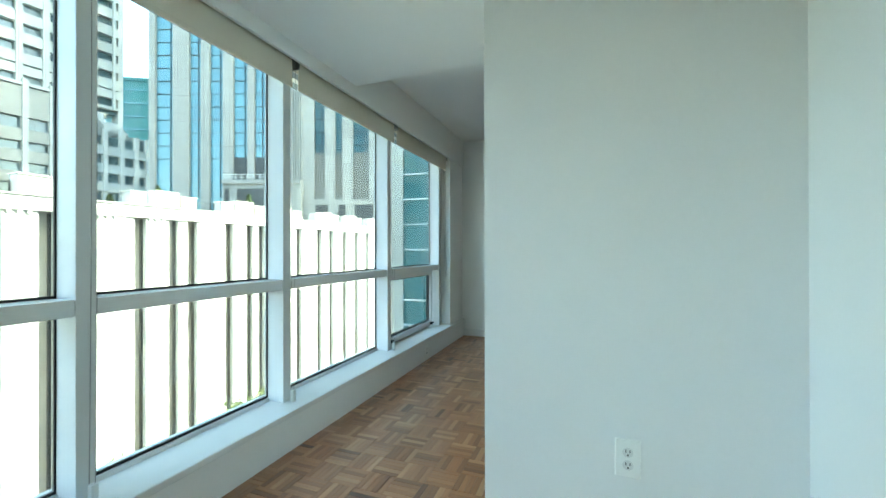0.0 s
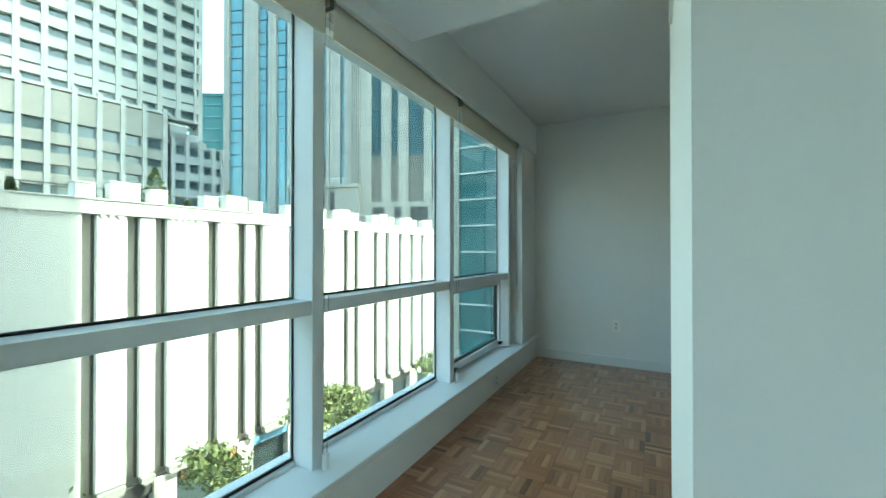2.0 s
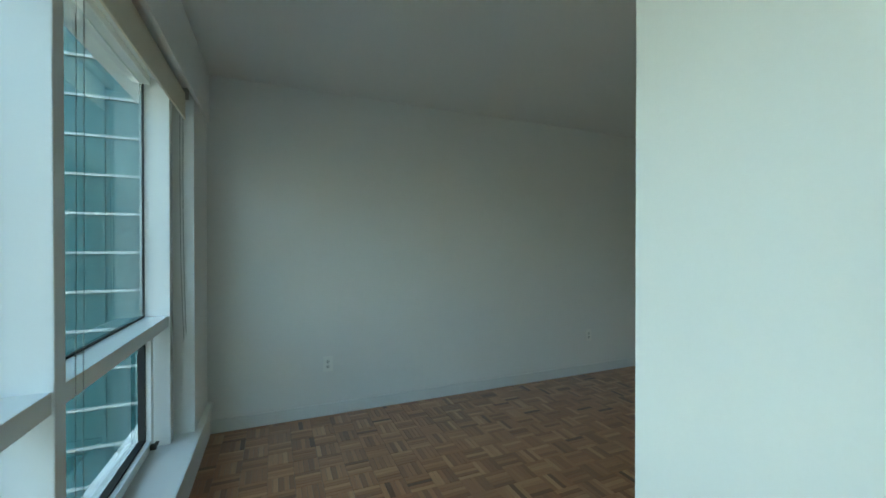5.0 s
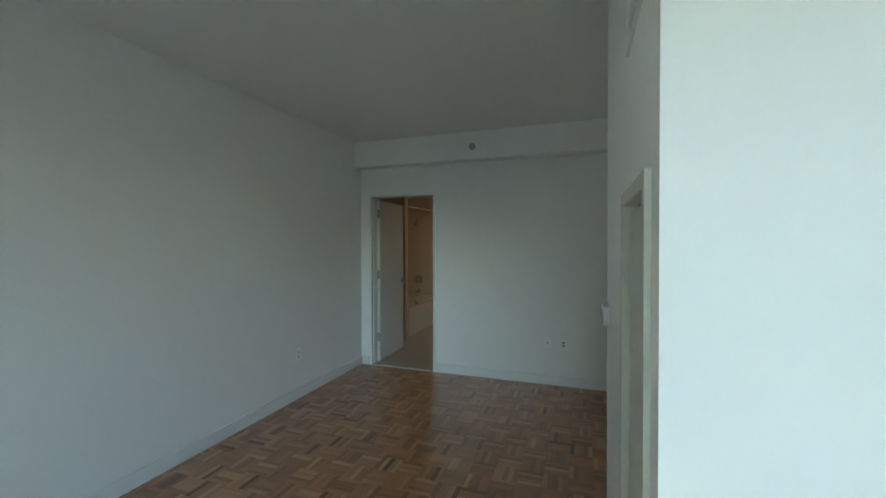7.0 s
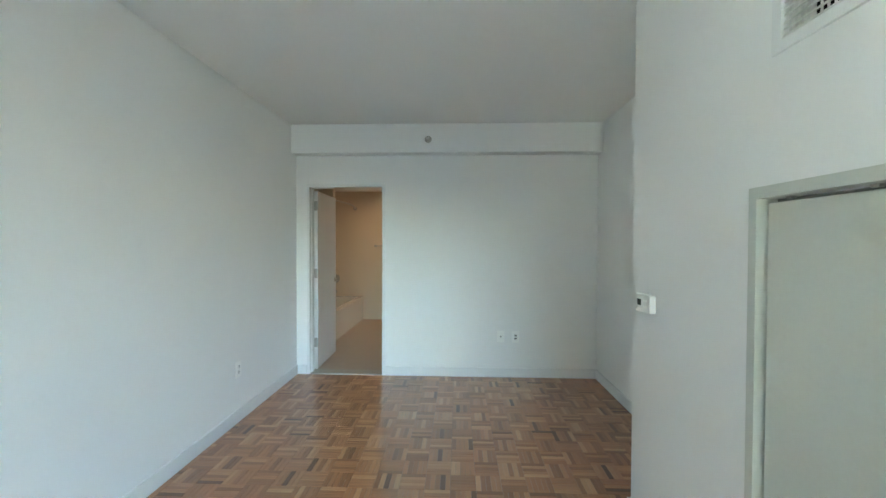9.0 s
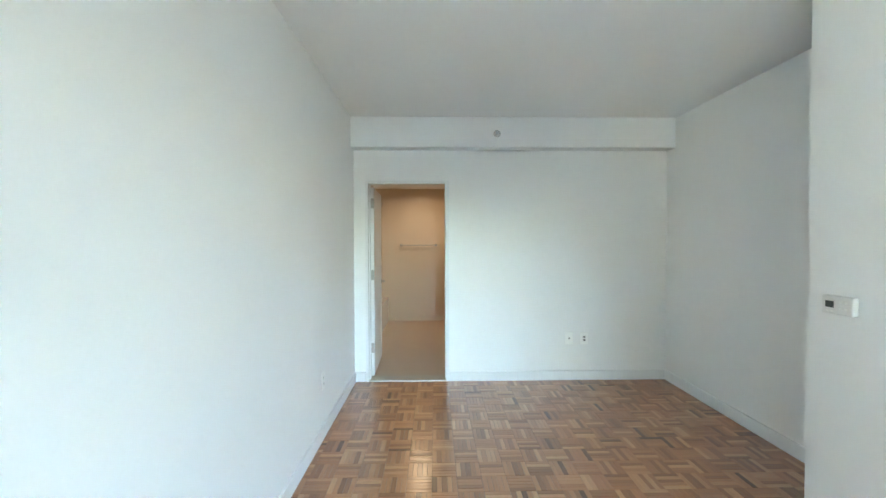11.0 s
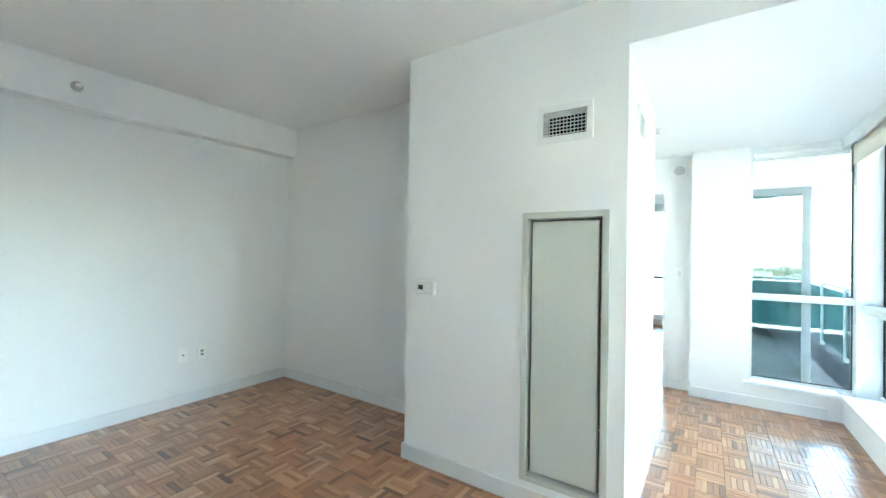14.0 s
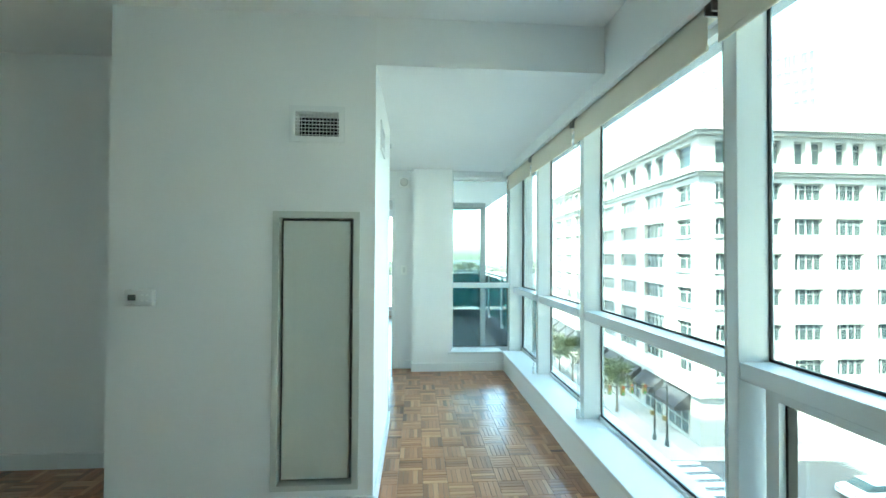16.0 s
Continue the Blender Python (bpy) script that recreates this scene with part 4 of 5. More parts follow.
part("setback_wall", FA.bm((5, 48.3, -3.9, -3.0, 30.9, 32.4), (5, 48.3, -3.9, -3.0, 28.7, 29.2)), M_CREAM, ta)
for k in range(23):
    z = 33.2 + FLH * k
    part("upper_spandrel", FA.bm((5, 48.3, -3.9, -3.0, z - 0.5, z + 1.35)), M_CREAM, ta)
for s in (42.6, 45.2, 47.8, 50.2, 52.1):
    part("low_wing_pier", FA.bm((s - 0.35, s + 0.35, -1.2, -0.2, ZS, 23.8 + (0.6 if s < 50 else -0.3))), M_WHITESTONE, ta)
for a, b, z in ((42.2, 49.0, 24.2), (49.0, 51.2, 23.0), (42.2, 47.4, 25.6), (42.2, 45.2, 27.0)):
    part("step_block", FA.bm((a, b, -6, -1.0, 22.8, z), bevel=0.05), M_WHITESTONE, ta)
part("corner_rib", FA.bm((48.2, 49.0, -6, -3.2, 24, 112), (47.2, 47.6, -3.2, -2.6, 28.6, 112)), M_WHITESTONE, ta)
part("low_wing_roof", FA.bm((42.0, 52.5, -25, -1.0, 23.2, 23.5)), M_WHITESTONE, ta)

# ---- the glass and granite tower ----
FB = Face((-63.1, 38.8), 70)
tbw = thing("granite_tower", "granite tower with vertical strips of blue glass", "building")
part("core", FB.bm((0.8, 39.7, -26, -0.35, ZS, 95)), M_BLUE, tbw, "curtain glass with the sky's reflection in its blue")
strips = [(1.75, 4.57), (7.1, 8.95), (10.3, 12.4), (14.0, 16.25), (17.3, 19.0), (21.45, 22.15), (26.65, 28.25), (29.9, 30.95), (32.65, 35.1), (36.35, 38.3)]
prev = 0.8
for a, b in strips + [(39.8, 39.8)]:
    part("granite_strip", FB.bm((prev, a, -0.35, 0.15, ZS, 95), bevel=0.02), M_GRANITE, tbw)
    prev = b
for a, b in strips:
    bars = [(a, b, -0.35, -0.22, z, z + 0.07) for z in [15.5 + 2.03 * k for k in range(39)]]
    if b - a > 1.5:
        bars += [(b - 0.62, b - 0.55, -0.35, -0.22, 9.5, 95)]
    if 26 < a < 36:
        part("strip_glass", FB.bm((a, b, -0.34, -0.3, 9.5, 95)), M_DEEPGLASS, tbw, "deep teal reflecting glass")
    part("glazing_bars", FB.bm(*bars), M_BLACK, tbw, "dark glazing bars")
for a, b in strips[3:5]:
    part("louvre_panel", FB.bm((a, b, -0.35, -0.2, 12.3, 15.7)), M_BLACK, tbw, "dark louvred panel")
for a, b in strips[6:]:
    part("louvre_panel", FB.bm((a, b, -0.35, -0.2, 9.2, 16.4)), mat("brown_louvre", (0.14, 0.13, 0.115), 0.5, var=0.2), tbw, "dark brown panel")
for s in (23.3, 23.65, 24.0, 24.35, 24.7):
    part("corner_rib", FB.bm((s, s + 0.2, 0.15, 0.4, 9.5, 95)), M_GRANITE, tbw)
part("ledge", FB.bm((13.0, 25.0, -0.3, 1.6, 11.3, 11.9), (25, 39.8, -0.3, 0.3, 8.3, 9.1), bevel=0.03), M_GREYSTONE, tbw)
part("ledge_rail", FB.bm((13.2, 22.6, 1.45, 1.5, 12.7, 12.76), (13.2, 22.6, 1.45, 1.5, 12.3, 12.34), *[(13.2 + 0.93 * k, 13.25 + 0.93 * k, 1.45, 1.5, 11.9, 12.75) for k in range(11)]), M_LINE, tbw, "white pipe railing")
for a, b in ((13.3, 14.0), (15.2, 19.3), (20.3, 21.0), (26.9, 28.8), (30.5, 31.5), (33, 35.8), (37, 38.6)):
    part("low_window", FB.bm((a, b, 0.0, 0.32 if a > 25 else 1.3, 4.0, 8.2 if a > 25 else 10.6)), M_BLACK, tbw, "dark window under the ledge")
part("base_wall", FB.bm((13.0, 25.0, -0.3, 1.25, ZS, 11.3), (25, 39.8, -0.3, 0.25, ZS, 8.3)), M_GREYSTONE, tbw)
part("roof", FB.bm((0.8, 39.7, -26, 0, 95, 96)), M_GREYSTONE, tbw)

# a far teal block between the towers
ft = thing("far_glass_block", "distant teal glass office block", "building")
part("body", Face((-129, 77), 60).bm((-7, 20, -30, 0, ZS, 53)), M_TEAL, ft)
part("floor_lines", Face((-129, 77), 60).bm(*[(-7, 20, 0, 0.2, 2 + 4 * k, 2.5 + 4 * k) for k in range(13)]), M_BLUE, ft)
part("roof", Face((-129, 77), 60).bm((-7, 20, -30, 0.3, 53, 54)), M_TEAL, ft)

# ---- the wing beside the windows: teal glass with white lines, stone edge ----
wg = thing("glass_wing", "teal glass wing with thin white horizontal lines and a stone edge", "building")
part("curtain_glass", boxes((-6.75, 0.6, 15.45, 24, ZS, 45)), M_TEAL, wg)
bm = boxes((-7.35, -6.75, 15.38, 24, ZS, 45))
bm.normal_update()
part("stone_edge", uv_box(bm), stone_blocks("pale_panel", (0.6, 0.57, 0.5), 2.4, 1.886, 0.02, dark=0.5), wg)
for k in range(-13, 34):
    part("line", boxes((-6.75, 0.6, 15.36, 15.46, -0.05 + 1.257 * k - 0.04, -0.05 + 1.257 * k + 0.04)), M_LINE, wg)
part("mullions", boxes(*[(x - 0.03, x + 0.03, 15.41, 15.46, ZS, 45) for x in (-6.7, -5.45, -4.2, -2.95, -1.7, -0.45)]), M_TEAL, wg)
part("roof", boxes((-7.35, 0.6, 15.38, 24, 45, 45.6)), M_LINE, wg)
bm = boxes((0.05, 5.2, 2.9, 15.4, ZS, 35.7), (5.2, 9.0, 3.7, 15.4, ZS, 35.7), (0.05, 9.0, -8.6, 2.815, ZS, -0.25), (0.05, 12.0, -2.5, 2.8, 3.0, 35.7), (0.05, 12.0, -7.2, -2.5, 3.0, 35.7), (9.2, 12, -14.4, 15.3, ZS, 35.7))
bm.normal_update()
# out-of-view block, added only to cast shade down the street
bm2 = boxes((9.2, 20.0, -31.0, -14.6, ZS, 58.0))
bm2.normal_update()
structure("shade_casting_block", uv_box(bm2), M_GREYSTONE, "unseen stone block added to shade the street front", "building")
structure("own_building", uv_box(bm), M_GREYSTONE, "stone facade of the apartment's own building", "building")

# ---- the ornate white building down the street ----
OX, OY = -26.3, -35.0
FL = Face((OX, OY), 3.8)            # its face along the street, s below 0
FR = Face((OX, OY), 270.0)          # its face to the cross street, s above 0
orn = thing("ornate_building", "white rendered building with cornices and rows of grouped windows", "building")
ROWS = [7.03 - 3.54 * k for k in range(6)]
for name, F, span, cols in (
    ("street_front", FL, (-66.0, 0.0), [(-3.8, -1.28, 2)] + [(-10.6 - 6.45 * k, -6.15 - 6.45 * k, 5) for k in range(9)]),
    ("cross_street_front", FR, (0.0, 46.0), [(1.7, 3.1, 2)] + [(5.55 + 4.47 * k, 8.7 + 4.47 * k, 4) for k in range(8)]),
):
    holes = {n: [(a, b, z, z + 1.77) for a, b, m in cols if m == n for z in ROWS] for n in (2, 4, 5)}
    attic = []
    for a, b, n in cols:
        if n == 2:
            attic += [(a, b, 10.65, 13.0)]
        else:
            w = (b - a) * 0.4
            attic += [(a + 0.05, a + w, 10.65, 13.0), (b - w, b - 0.05, 10.65, 13.0)]
    every = holes[2] + holes[4] + holes[5]
    bm = pierced(span[0], span[1], ZS, 13.7, -0.6, 0.0, every + attic, "y")
    bm.normal_update()
    uv_box(bm)
    bm.transform(F.m)
    part(name, bm, M_ORNATE, orn)
    for n in (2, 4, 5):
        pane_set(F, orn, "window", holes[n], -0.4, M_DULLGLASS, 300, n, M_ORNATE)
    pane_set(F, orn, "attic_window", attic, -0.4, M_DULLGLASS, 60, 1, M_ORNATE)
    for z0, z1, o in ((9.4, 9.72, 0.35), (9.72, 10.1, 0.7), (13.4, 13.75, 0.5), (13.75, 14.3, 0.95), (-12.4, -11.9, 0.45)):
        e0, e1 = (span[0], span[1] + o) if F is FL else (span[0], span[1])
        part("cornice", F.bm((e0, e1, 0.0, o, z0, z1), bevel=0.04), M_ORNATE, orn)
    for a, b, n in cols:
        if n == 2:
            part("sill_course", F.bm(*[(a - 0.25, b + 0.25, 0.0, 0.18, z - 0.22, z - 0.05) for z in ROWS]), M_ORNATE, orn)
part("penthouse", FL.bm((-60, -3, -16, -4.5, 13.6, 17.6), (-50, -5, -14, -6, 17.6, 20.5), bevel=0.1), M_ORNATE, orn)
part("penthouse_windows", FL.bm(*[(-5.5 - 3.2 * k, -3.8 - 3.2 * k, -4.55, -4.45, 14.2, 16.2) for k in range(16)]), M_DARKGLASS, orn)
# solid block, its black stands for the darkness of unlit rooms
part("interior", FL.bm((-65, -4.5, -40, -0.8, ZS, 13.0)), M_BLACK, orn, "solid black block painting the unlit interior")
part("roof", FL.bm((-66, -3.2, -41, -0.1, 13.6, 13.75)), M_PAVE, orn)
for k in range(12):
    s = -5.4 - 5.0 * k
    bmA = bmesh.new()
    vs = [bmA.verts.new(FL.at(a, d, z)) for a, d, z in ((s, 0.02, -12.5), (s + 4.0, 0.02, -12.5), (s + 4.0, 1.7, -13.9), (s, 1.7, -13.9), (s, 1.7, -14.25), (s + 4.0, 1.7, -14.25), (s, 0.02, -14.25), (s + 4.0, 0.02, -14.25))]
    for f in ((0, 1, 2, 3), (3, 2, 5, 4), (0, 3, 4, 6), (1, 7, 5, 2), (6, 4, 5, 7)):
        bmA.faces.new([vs[i] for i in f])
    part("awning", bmA, M_AWNING, orn, "black canvas shop awning")
    part("shop_window", FL.bm((s + 0.2, s + 3.8, 0.0, 0.06, ZS + 0.6, -14.6)), M_DARKGLASS, orn)
    part("shop_frame", FL.bm(*[(s + 0.2 + 1.2 * j - 0.05, s + 0.2 + 1.2 * j + 0.05, 0.06, 0.12, ZS + 0.6, -14.6) for j in range(4)], (s + 0.2, s + 3.8, 0.06, 0.12, -15.6, -15.5)), M_ORNATE, orn)
structure("pavement_corner", FL.bm((-66, 2.5, -44, 5.0, ZS, ZS + 0.16), bevel=0.04), M_PAVE, "pale concrete pavement round the street corner", "pavement")

# two far glass towers, with the distance haze put into their colours
for x, y, w, top, lab in ((-122.6, -154.3, 4.9, 88, "distant pale blue glass tower"), (-141.4, -137.7, 5.6, 78, "distant pale blue glass tower with a grid front")):
    t = thing("far_tower", lab, "building")
    f = Face((x, y), 315)
    part("body", f.bm((-w, w, -20, 0, ZS, top)), M_HAZE, t)
    part("grid", f.bm(*[(-w, w, 0, 0.3, 4 * k, 4 * k + 1.2) for k in range(-4, int(top / 4))], *[(-w + 2.4 * k - 0.25, -w + 2.4 * k + 0.25, 0, 0.35, ZS, top) for k in range(int(w / 1.2) + 1)]), M_HAZELINE, t)
    part("roof", f.bm((-w, w, -20, 0.3, top, top + 1)), M_HAZELINE, t)

# ---- street things ----
for k in range(9):
    structure("crosswalk_bar", boxes((-24.3, -20.8, -26.5 - 1.15 * k - 0.6, -26.5 - 1.15 * k, ZS + 0.004, ZS + 0.008)), M_PAINT, "white crosswalk bar on the road", "road marking")
for k in range(12):
    structure("lane_line", boxes((-11.2, -11.05, -60 + 9 * k, -57 + 9 * k, ZS + 0.004, ZS + 0.008)), M_PAINT, "white lane dash on the road", "road marking")


def tree(base, height, spread, seed, leaves=1500, label="young street tree with sunlit green leaves"):
    rnd = random.Random(seed)
    t = thing("tree", label, "tree", "street trees", at=base)
    bm = bmesh.new()
    bmesh.ops.create_cone(bm, cap_ends=True, segments=10, radius1=0.16 * height / 6, radius2=0.06 * height / 6, depth=height * 0.6, matrix=Matrix.Translation((0, 0, height * 0.3)))
    tips = []
    for k in range(11):
        a = k * 2.4 + rnd.random()
        z0 = height * (0.3 + 0.028 * k)
        q = Vector((math.cos(a) * spread * (0.35 + 0.4 * rnd.random()), math.sin(a) * spread * (0.35 + 0.4 * rnd.random()), z0 + height * (0.18 + 0.22 * rnd.random())))
        p = Vector((0, 0, z0))
        rod(p, q, 0.035 * height / 6, 6, bm)
        tips.append(q)
    tips.append(Vector((0, 0, height * 0.92)))
    part("trunk", bm, M_BARK, t)
    verts, faces = [], []
    for k in range(leaves):
        c = rnd.choice(tips)
        r = Vector((rnd.gauss(0, 1), rnd.gauss(0, 1), rnd.gauss(0, 0.8)))
        p = c + r * spread * 0.19
        s = 0.09 + 0.09 * rnd.random()
        ax = Vector((rnd.uniform(-1, 1), rnd.uniform(-1, 1), rnd.uniform(-1, 1))).normalized()
        bx = ax.orthogonal().normalized()
        i = len(verts)
        verts += [p + ax * s * 1.5, p + bx * s * 0.7, p - ax * s * 1.5, p - bx * s * 0.7]
        faces.append((i, i + 1, i + 2, i + 3))
    me = bpy.data.meshes.new("crown")
    me.from_pydata([tuple(v) for v in verts], [], faces)
    me.materials.append(M_LEAF)
    cr = new("crown", me)
    cr.parent = t
    return t


for k, (s, h, r) in enumerate(((-4.5, 5.4, 2.0), (2.6, 5.6, 2.0), (9.9, 6.3, 2.3), (13.9, 6.4, 2.4), (28.9, 6.4, 2.3), (36.0, 6.2, 2.4))):
    p = FW.at(s, 3.3, ZS + 0.16)
    tree(p, h, r, 10 + k, 1900)
for k, (x, y, h, r) in enumerate(((-22.6, -44.0, 6.2, 2.2), (-21.6, -55.0, 6.5, 2.6), (-21.0, -66.0, 6.5, 2.8), (-40.0, -22.0, 5.0, 2.2), (-50.0, -16.0, 5.4, 2.4), (-21.5, -60.0, 6.0, 2.4))):
    tree((x, y, ZS + (0.16 if x > -30 else 0.0)), h, r, 40 + k, 1500)


def shrub(p, h, seed):
    rnd = random.Random(seed)
    t = thing("roof_shrub", "small conifer planted on the roof terrace", "shrub", "roof terrace plants", at=p)
    part("stem", rod((0, 0, 0), (0, 0, h * 0.9), 0.03, 6), M_BARK, t)
    verts, faces = [], []
    for k in range(260):
        z = h * (0.1 + 0.88 * rnd.random())
        r = (h - z) * 0.42 * (0.4 + 0.7 * rnd.random())
        a = rnd.uniform(0, 6.28)
        p0 = Vector((r * math.cos(a), r * math.sin(a), z))
        s = 0.1 + 0.08 * rnd.random()
        ax = Vector((math.cos(a), math.sin(a), -0.3 + rnd.random())).normalized()
        bx = ax.orthogonal().normalized()
        i = len(verts)
        verts += [p0 + ax * s, p0 + bx * s * 0.5, p0 - ax * s, p0 - bx * s * 0.5]
        faces.append((i, i + 1, i + 2, i + 3))
    me = bpy.data.meshes.new("foliage")
    me.from_pydata([tuple(v) for v in verts], [], faces)
    me.materials.append(M_CONIFER)
    f = new("foliage", me)
    f.parent = t


for k, (s, h) in enumerate(((0.9, 2.9), (6.1, 1.9), (14.2, 2.3), (19.4, 1.7), (-2.6, 1.0), (3.0, 0.8), (8.7, 0.8), (-6.0, 1.1))):
    shrub(FW.at(s, -1.5, 4.2), h, 70 + k)


def signal_pole(x, y, arm, h=5.6, label="dark street pole with a traffic signal arm"):
    t = thing("traffic_signal", label, "traffic light", at=(x, y, ZS + 0.16))
    part("pole", lathe([(0.22, 0), (0.2, 0.5), (0.1, 0.7), (0.07, h)], 14), M_POLE, t)
    if arm:
        part("arm", rod((0, 0, h - 0.3), (arm, 0.6, h + 0.1), 0.055, 10), M_POLE, t)
        for f in (0.5, 0.97):
            hd = part("signal_head", boxes((arm * f - 0.17, arm * f + 0.17, 0.6 * f - 0.16, 0.6 * f + 0.16, h - 0.75, h + 0.2), bevel=0.03), M_AMBER, t, "amber signal housing")
            for j, c in enumerate(((0.5, 0.03, 0.02), (0.5, 0.3, 0.02), (0.02, 0.3, 0.1))):
                part("lens", rod((arm * f, 0.6 * f + 0.16, h + 0.02 - 0.3 * j), (arm * f, 0.6 * f + 0.2, h + 0.02 - 0.3 * j), 0.1, 12), mat("signal_lens", c, 0.3), hd)
    part("pedestrian_box", boxes((0.12, 0.42, -0.16, 0.16, 2.5, 2.95), bevel=0.03), M_AMBER if arm else M_LINE, t)
    part("lamp_globe", lathe([(0.1, h), (0.2, h + 0.1), (0.23, h + 0.3), (0.1, h + 0.5), (0.02, h + 0.55)], 16), M_LINE, t) if not arm else None
    return t


signal_pole(-22.8, -36.8, 5.2)
signal_pole(-23.2, -35.4, 5.0, 6.0)
signal_pole(*FW.at(25.5, 3.6, 0).xy, 0, 4.6, "dark street lamp post with a white globe")


def car(x, y, turn, paint, label, van=False):
    t = thing("car", label, "car", "parked cars", at=(x, y, ZS))
    t.matrix_basis = Matrix.Translation((x, y, ZS)) @ Matrix.Rotation(radians(turn), 4, "Z")
    hgt = 2.1 if van else 1.45
    prof = [(-2.25, 0.3), (-2.3, 0.8), (-2.0, 0.95), (-1.6, hgt), (1.0 if not van else 1.3, hgt + 0.02), (1.75, 1.0), (2.25, 0.85), (2.3, 0.35)]
    low = [(-2.25, 0.3), (-2.32, 0.6), (-2.3, 0.95), (-1.7, 1.0), (1.6, 1.0), (2.15, 0.9), (2.3, 0.6), (2.28, 0.32)]

    def loft(pr, w0, w1):
        bm = bmesh.new()
        A, B = [], []
        for px, pz in pr:
            w = w0 if pz <= 1.0 else w1
            A.append(bm.verts.new((px, -w, pz)))
            B.append(bm.verts.new((px, w, pz)))
        bm.faces.new(A)
        bm.faces.new(B[::-1])
        for i in range(len(pr)):
            j = (i + 1) % len(pr)
            bm.faces.new((A[i], B[i], B[j], A[j]))
        bmesh.ops.bevel(bm, geom=bm.edges[:], offset=0.06, segments=2, affect="EDGES")
        return bm

    part("body", loft(low, 0.9, 0.9), paint, t)
    part("cabin", loft([(-1.9, 0.95), (-1.5, hgt - 0.03), (0.7 if not van else 1.1, hgt - 0.03), (1.5, 0.98)], 0.82, 0.7), M_DARKGLASS, t, "dark glazed cabin")
    part("roof", boxes((-1.45, 0.65 if not van else 1.05, -0.68, 0.68, hgt - 0.05, hgt + 0.02), bevel=0.03), paint, t)
    for wx in (-1.4, 1.4):
        for wy in (-0.82, 0.82):
            wh = part("wheel", rod((wx, wy - 0.1, 0.33), (wx, wy + 0.1, 0.33), 0.33, 18), M_TYRE, t)
            part("rim", rod((wx, wy - 0.11, 0.33), (wx, wy + 0.11, 0.33), 0.2, 14), M_CHROME, wh)
    for wy in (-0.6, 0.6):
        part("headlight", boxes((2.2, 2.3, wy - 0.16, wy + 0.16, 0.62, 0.76), bevel=0.02), M_CHROME, t)
    return t


car(-18.3, -36.5, 92, M_CARWHITE, "white van parked along the kerb", True)
car(-18.6, -29.5, 90, M_CARGREY, "grey car waiting at the corner")
car(-18.9, -45.5, 92, M_CARWHITE, "white car parked along the kerb")
car(-18.9, -52.0, 92, M_CARGREY, "dark grey car parked along the kerb")
car(-34.0, -26.5, 2, M_CARWHITE, "white car on the cross street")
car(-40.5, -20.5, 2, M_CARGREY, "grey car on the cross street")
car(*FW.at(14.2, 6.4, 0).xy, 87, M_CARWHITE, "white car parked beside the pavement")

# ---- balcony outside the end window ----
structure("balcony_floor", boxes((-0.3, 1.43, -8.5, -2.81, -0.22, -0.08)), mat("balcony_deck", (0.02, 0.025, 0.028), 0.85, spec=0.15, var=0.2, scale=3), "dark balcony deck", "balcony")
br = thing("balcony_railing", "teal glass balcony railing with white posts and a rail", "railing", at=(0, 0, -0.08))
for k in range(4):
    y0, y1 = -2.95 - 1.38 * k, -2.95 - 1.38 * (k + 1)
    p = part("panel", boxes((-0.22, -0.205, y1 + 0.04, y0 - 0.04, 0.08, 0.98)), M_RAILGLASS, br)
    p.visible_shadow = False
for k in range(5):
    y = -2.95 - 1.38 * k
    part("post", boxes((-0.24, -0.185, y - 0.03, y + 0.03, 0.0, 1.02), bevel=0.004), M_ALU, br)
p = part("panel", boxes((-0.2, 1.4, -8.46, -8.445, 0.08, 0.98)), M_RAILGLASS, br)
part("rail", boxes((-0.26, -0.165, -8.5, -2.85, 1.02, 1.07), (-0.2, 1.43, -8.5, -8.42, 1.02, 1.07), bevel=0.006), M_ALU, br)
bd = thing("balcony_door", "grey framed glazed door standing open on the balcony", "door", at=(1.42, -3.55, -0.06))
part("frame", pierced(-0.91, -0.02, 0.0, 2.205, -0.025, 0.025, [(-0.84, -0.1, 0.1, 2.125)], "y"), mat("grey_aluminium", (0.45, 0.47, 0.48), 0.35), bd)
p = part("pane", boxes((-0.84, -0.1, -0.004, 0.004, 0.1, 2.125)), M_GLASS, bd)
part("handle", boxes((-0.9, -0.88, 0.025, 0.06, 0.95, 1.1), bevel=0.004), M_NICKEL, bd)
structure("balcony_soffit", boxes((-0.3, 1.43, -8.5, -2.83, 2.62, 2.8)), M_CEIL, "white underside of the balcony above", "balcony")

rl = thing("balcony_railing", "dark metal bar railing outside the far room's window", "railing", at=(3.0, -8.4, -0.25))
part("rail", boxes((-1.4, 1.5, -0.025, 0.025, 1.1, 1.15), (-1.4, 1.5, -0.015, 0.015, 0.2, 0.23), bevel=0.004), M_POLE, rl)
for k in range(25):
    x = -1.36 + 0.118 * k
    part("bar", boxes((x - 0.008, x + 0.008, -0.008, 0.008, 0.0, 1.1)), M_POLE, rl)
# far woods beyond the roofs, distance haze put into their pale greyed green
verts, faces = [], []
rnd = random.Random(5)
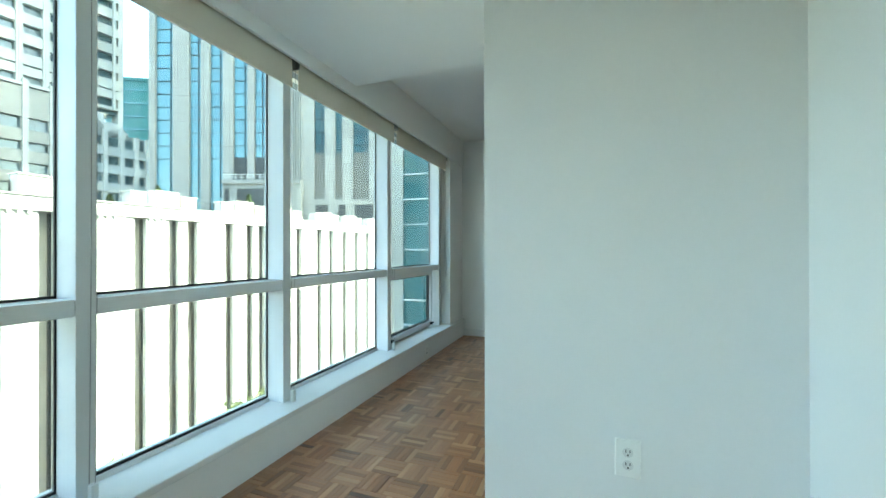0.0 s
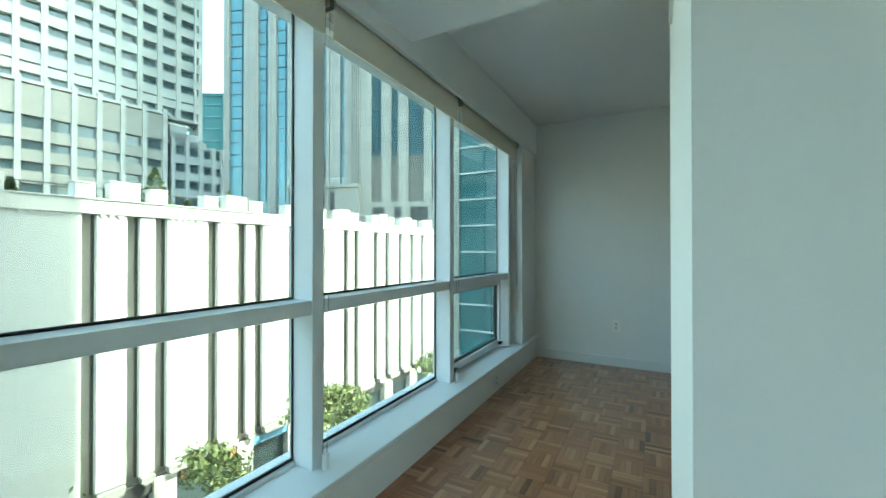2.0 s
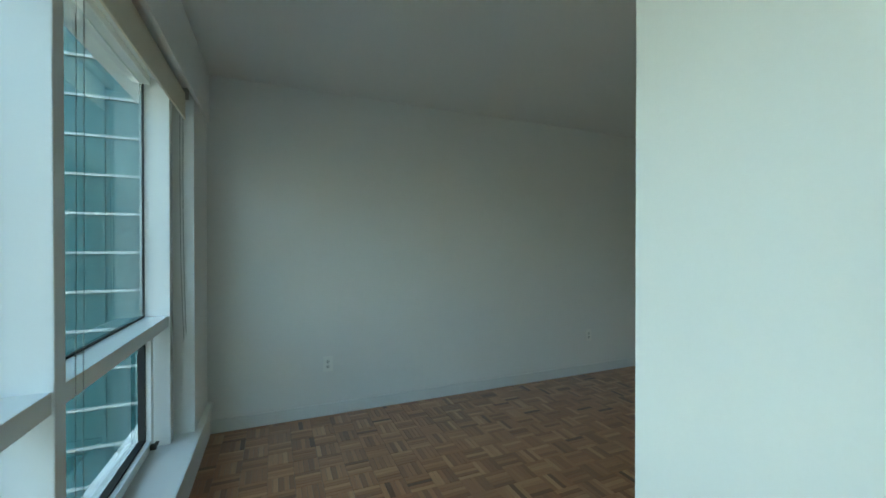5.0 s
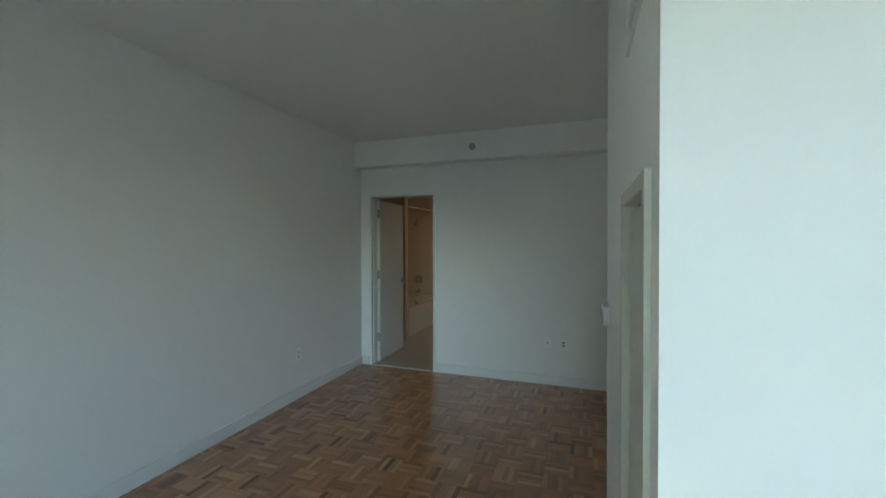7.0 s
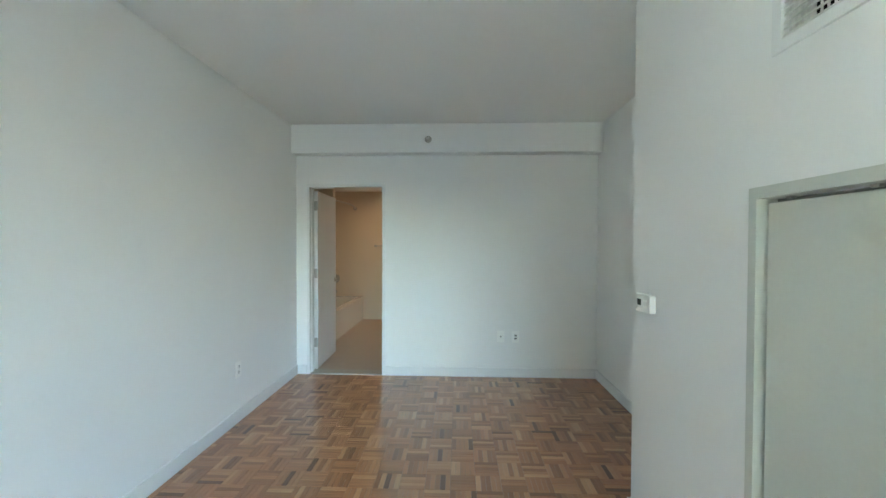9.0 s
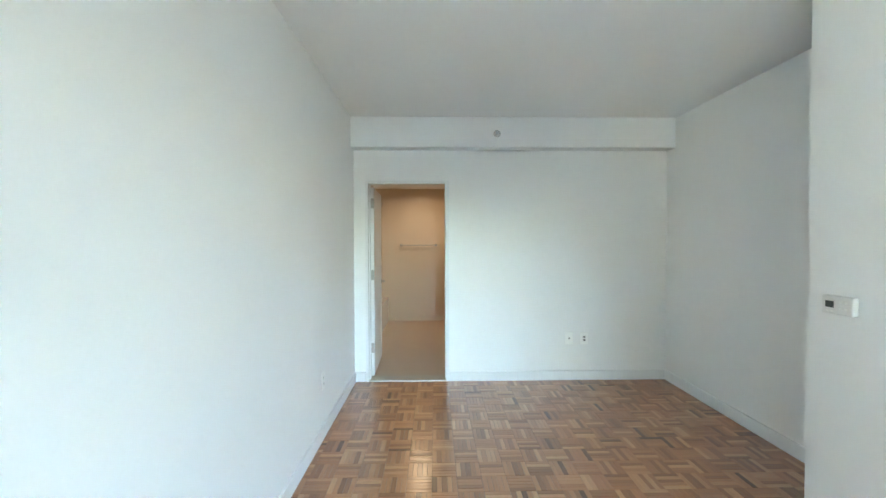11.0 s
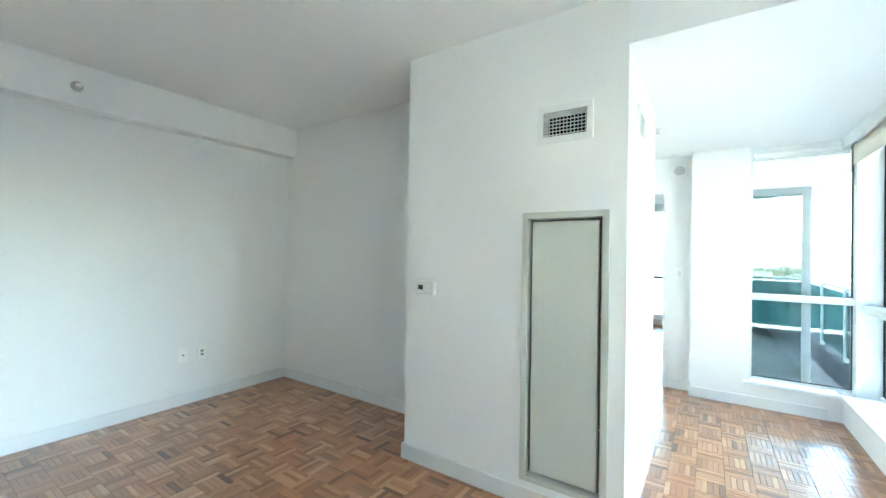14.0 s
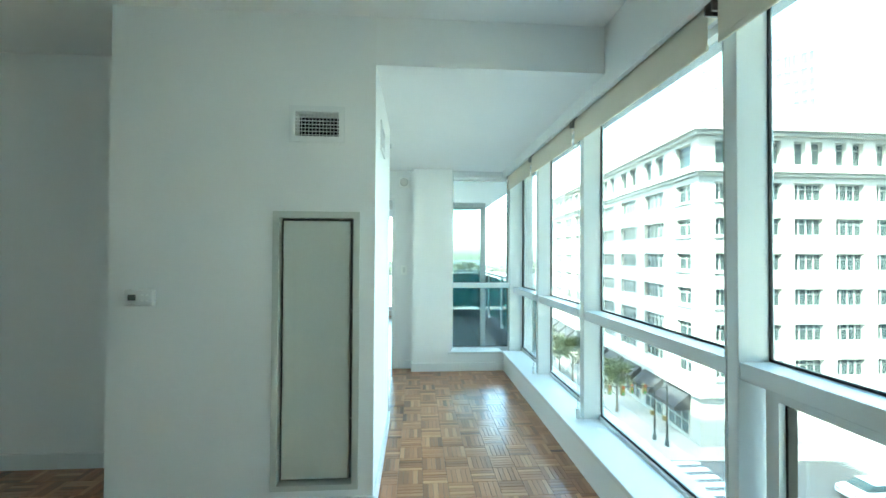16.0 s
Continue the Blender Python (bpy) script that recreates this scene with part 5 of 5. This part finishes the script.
for k in range(7000):
    a = rnd.uniform(math.radians(150), math.radians(255))
    r = rnd.uniform(420, 620)
    x, y = -math.sin(a) * r, math.cos(a) * r
    z = rnd.uniform(-30, -13) + 3 * math.sin(a * 40)
    s = rnd.uniform(2, 5)
    ax = Vector((rnd.uniform(-1, 1), rnd.uniform(-1, 1), rnd.uniform(-1, 1))).normalized()
    bx = ax.orthogonal()
    c = Vector((x, y, z))
    i = len(verts)
    verts += [c + ax * s, c + bx * s, c - ax * s, c - bx * s]
    faces.append((i, i + 1, i + 2, i + 3))
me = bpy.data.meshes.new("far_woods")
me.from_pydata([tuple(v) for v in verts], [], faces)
me.materials.append(mat("far_leaves_hazed", (0.2, 0.21, 0.165), 0.8, var=0.3, scale=0.05))
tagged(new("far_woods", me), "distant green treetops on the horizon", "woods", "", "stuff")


# ---- parquet: squares of five strips, turned by turns ----
SQ = 0.152
STRIP = SQ / 5
GAP = 0.0011


def strip_faces(x0, y0, x1, y1, top, verts, faces, uvs, along_x, tilt=(0, 0)):
    """One strip: flat top and four chamfered edges."""
    c = 0.0012
    ta, tb = tilt
    i = len(verts)
    verts += [(x0, y0, -0.013), (x1, y0, -0.013), (x1, y1, -0.013), (x0, y1, -0.013)]
    verts += [(x0, y0, top - c), (x1, y0, top - c), (x1, y1, top - c), (x0, y1, top - c)]
    verts += [(x0 + c, y0 + c, top - ta - tb), (x1 - c, y0 + c, top + ta - tb), (x1 - c, y1 - c, top + ta + tb), (x0 + c, y1 - c, top - ta + tb)]
    for q in ((8, 9, 10, 11), (4, 5, 9, 8), (5, 6, 10, 9), (6, 7, 11, 10), (7, 4, 8, 11), (0, 1, 5, 4), (1, 2, 6, 5), (2, 3, 7, 6), (3, 0, 4, 7)):
        faces.append(tuple(i + k for k in q))
        for k in q:
            vx, vy, _ = verts[i + k]
            uvs.append((vx, vy) if along_x else (vy, vx))


def uv_mesh(name, verts, faces, uvs, material):
    me = bpy.data.meshes.new(name)
    me.from_pydata(verts, [], faces)
    lay = me.uv_layers.new(name="UVMap")
    lay.data.foreach_set("uv", [v for uv in uvs for v in uv])
    me.materials.append(material)
    return me


regions = [(WX, DOORX, RECY, FARY), (WX, HALLX, END2Y - 0.05, RECY), (1.55, 4.4, -6.9, END2Y - 0.05)]
solid = [(BX0, BX1, BY, 0.0), (DOORX - 9, WX, -9, 9), (WX, 1.55, -9, ENDY), (HALLX, DOORX, END2Y - 0.05, RECY)]


def inside(x, y):
    return any(a <= x <= b and c <= y <= d for a, b, c, d in regions) and not any(a < x < b and c < y < d for a, b, c, d in solid)


rnd = random.Random(11)
verts, faces, uvs = [], [], []
v1, f1, u1 = [], [], []
strip_faces(0, 0, SQ - GAP, STRIP - GAP, 0.0, v1, f1, u1, True)
me_x = uv_mesh("strip", v1, f1, u1, M_WOOD_OBJ)
v1, f1, u1 = [], [], []
strip_faces(0, 0, STRIP - GAP, SQ - GAP, 0.0, v1, f1, u1, False)
me_y = uv_mesh("strip", v1, f1, u1, M_WOOD_OBJ)
for i in range(int((5.3 - 0.4) / SQ) + 2):
    for j in range(int((2.7 + 6.95) / SQ) + 2):
        x, y = 0.4 + i * SQ, -6.95 + j * SQ
        if not inside(x + SQ / 2, y + SQ / 2) and not any(inside(x + a * SQ, y + b * SQ) for a in (0.02, 0.98) for b in (0.02, 0.98)):
            continue
        flip = (i + j) % 2
        near = 1.75 < x < 2.9 and 0.75 < y < 1.95
        for k in range(5):
            top = rnd.uniform(-0.0008, 0.0002)
            t_long, t_wide = rnd.gauss(0, 0.00016), rnd.gauss(0, 0.0001)
            tilt = (t_long, t_wide) if flip else (t_wide, t_long)
            if near:
                ob = new("strip", me_x if flip else me_y)
                ob.parent = floor
                ob.matrix_basis = Matrix.Translation((x, y + k * STRIP, top) if flip else (x + k * STRIP, y, top)) @ Matrix.Rotation(tilt[1] * 2 / (STRIP if flip else SQ), 4, "X") @ Matrix.Rotation(-tilt[0] * 2 / (SQ if flip else STRIP), 4, "Y")
            elif flip:
                strip_faces(x, y + k * STRIP, x + SQ - GAP, y + (k + 1) * STRIP - GAP, top, verts, faces, uvs, True, tilt)
            else:
                strip_faces(x + k * STRIP, y, x + (k + 1) * STRIP - GAP, y + SQ - GAP, top, verts, faces, uvs, False, tilt)
rest = new("strips", uv_mesh("strips", verts, faces, uvs, M_WOOD_ISLAND))
rest.parent = floor
rest["kind"] = "stuff"
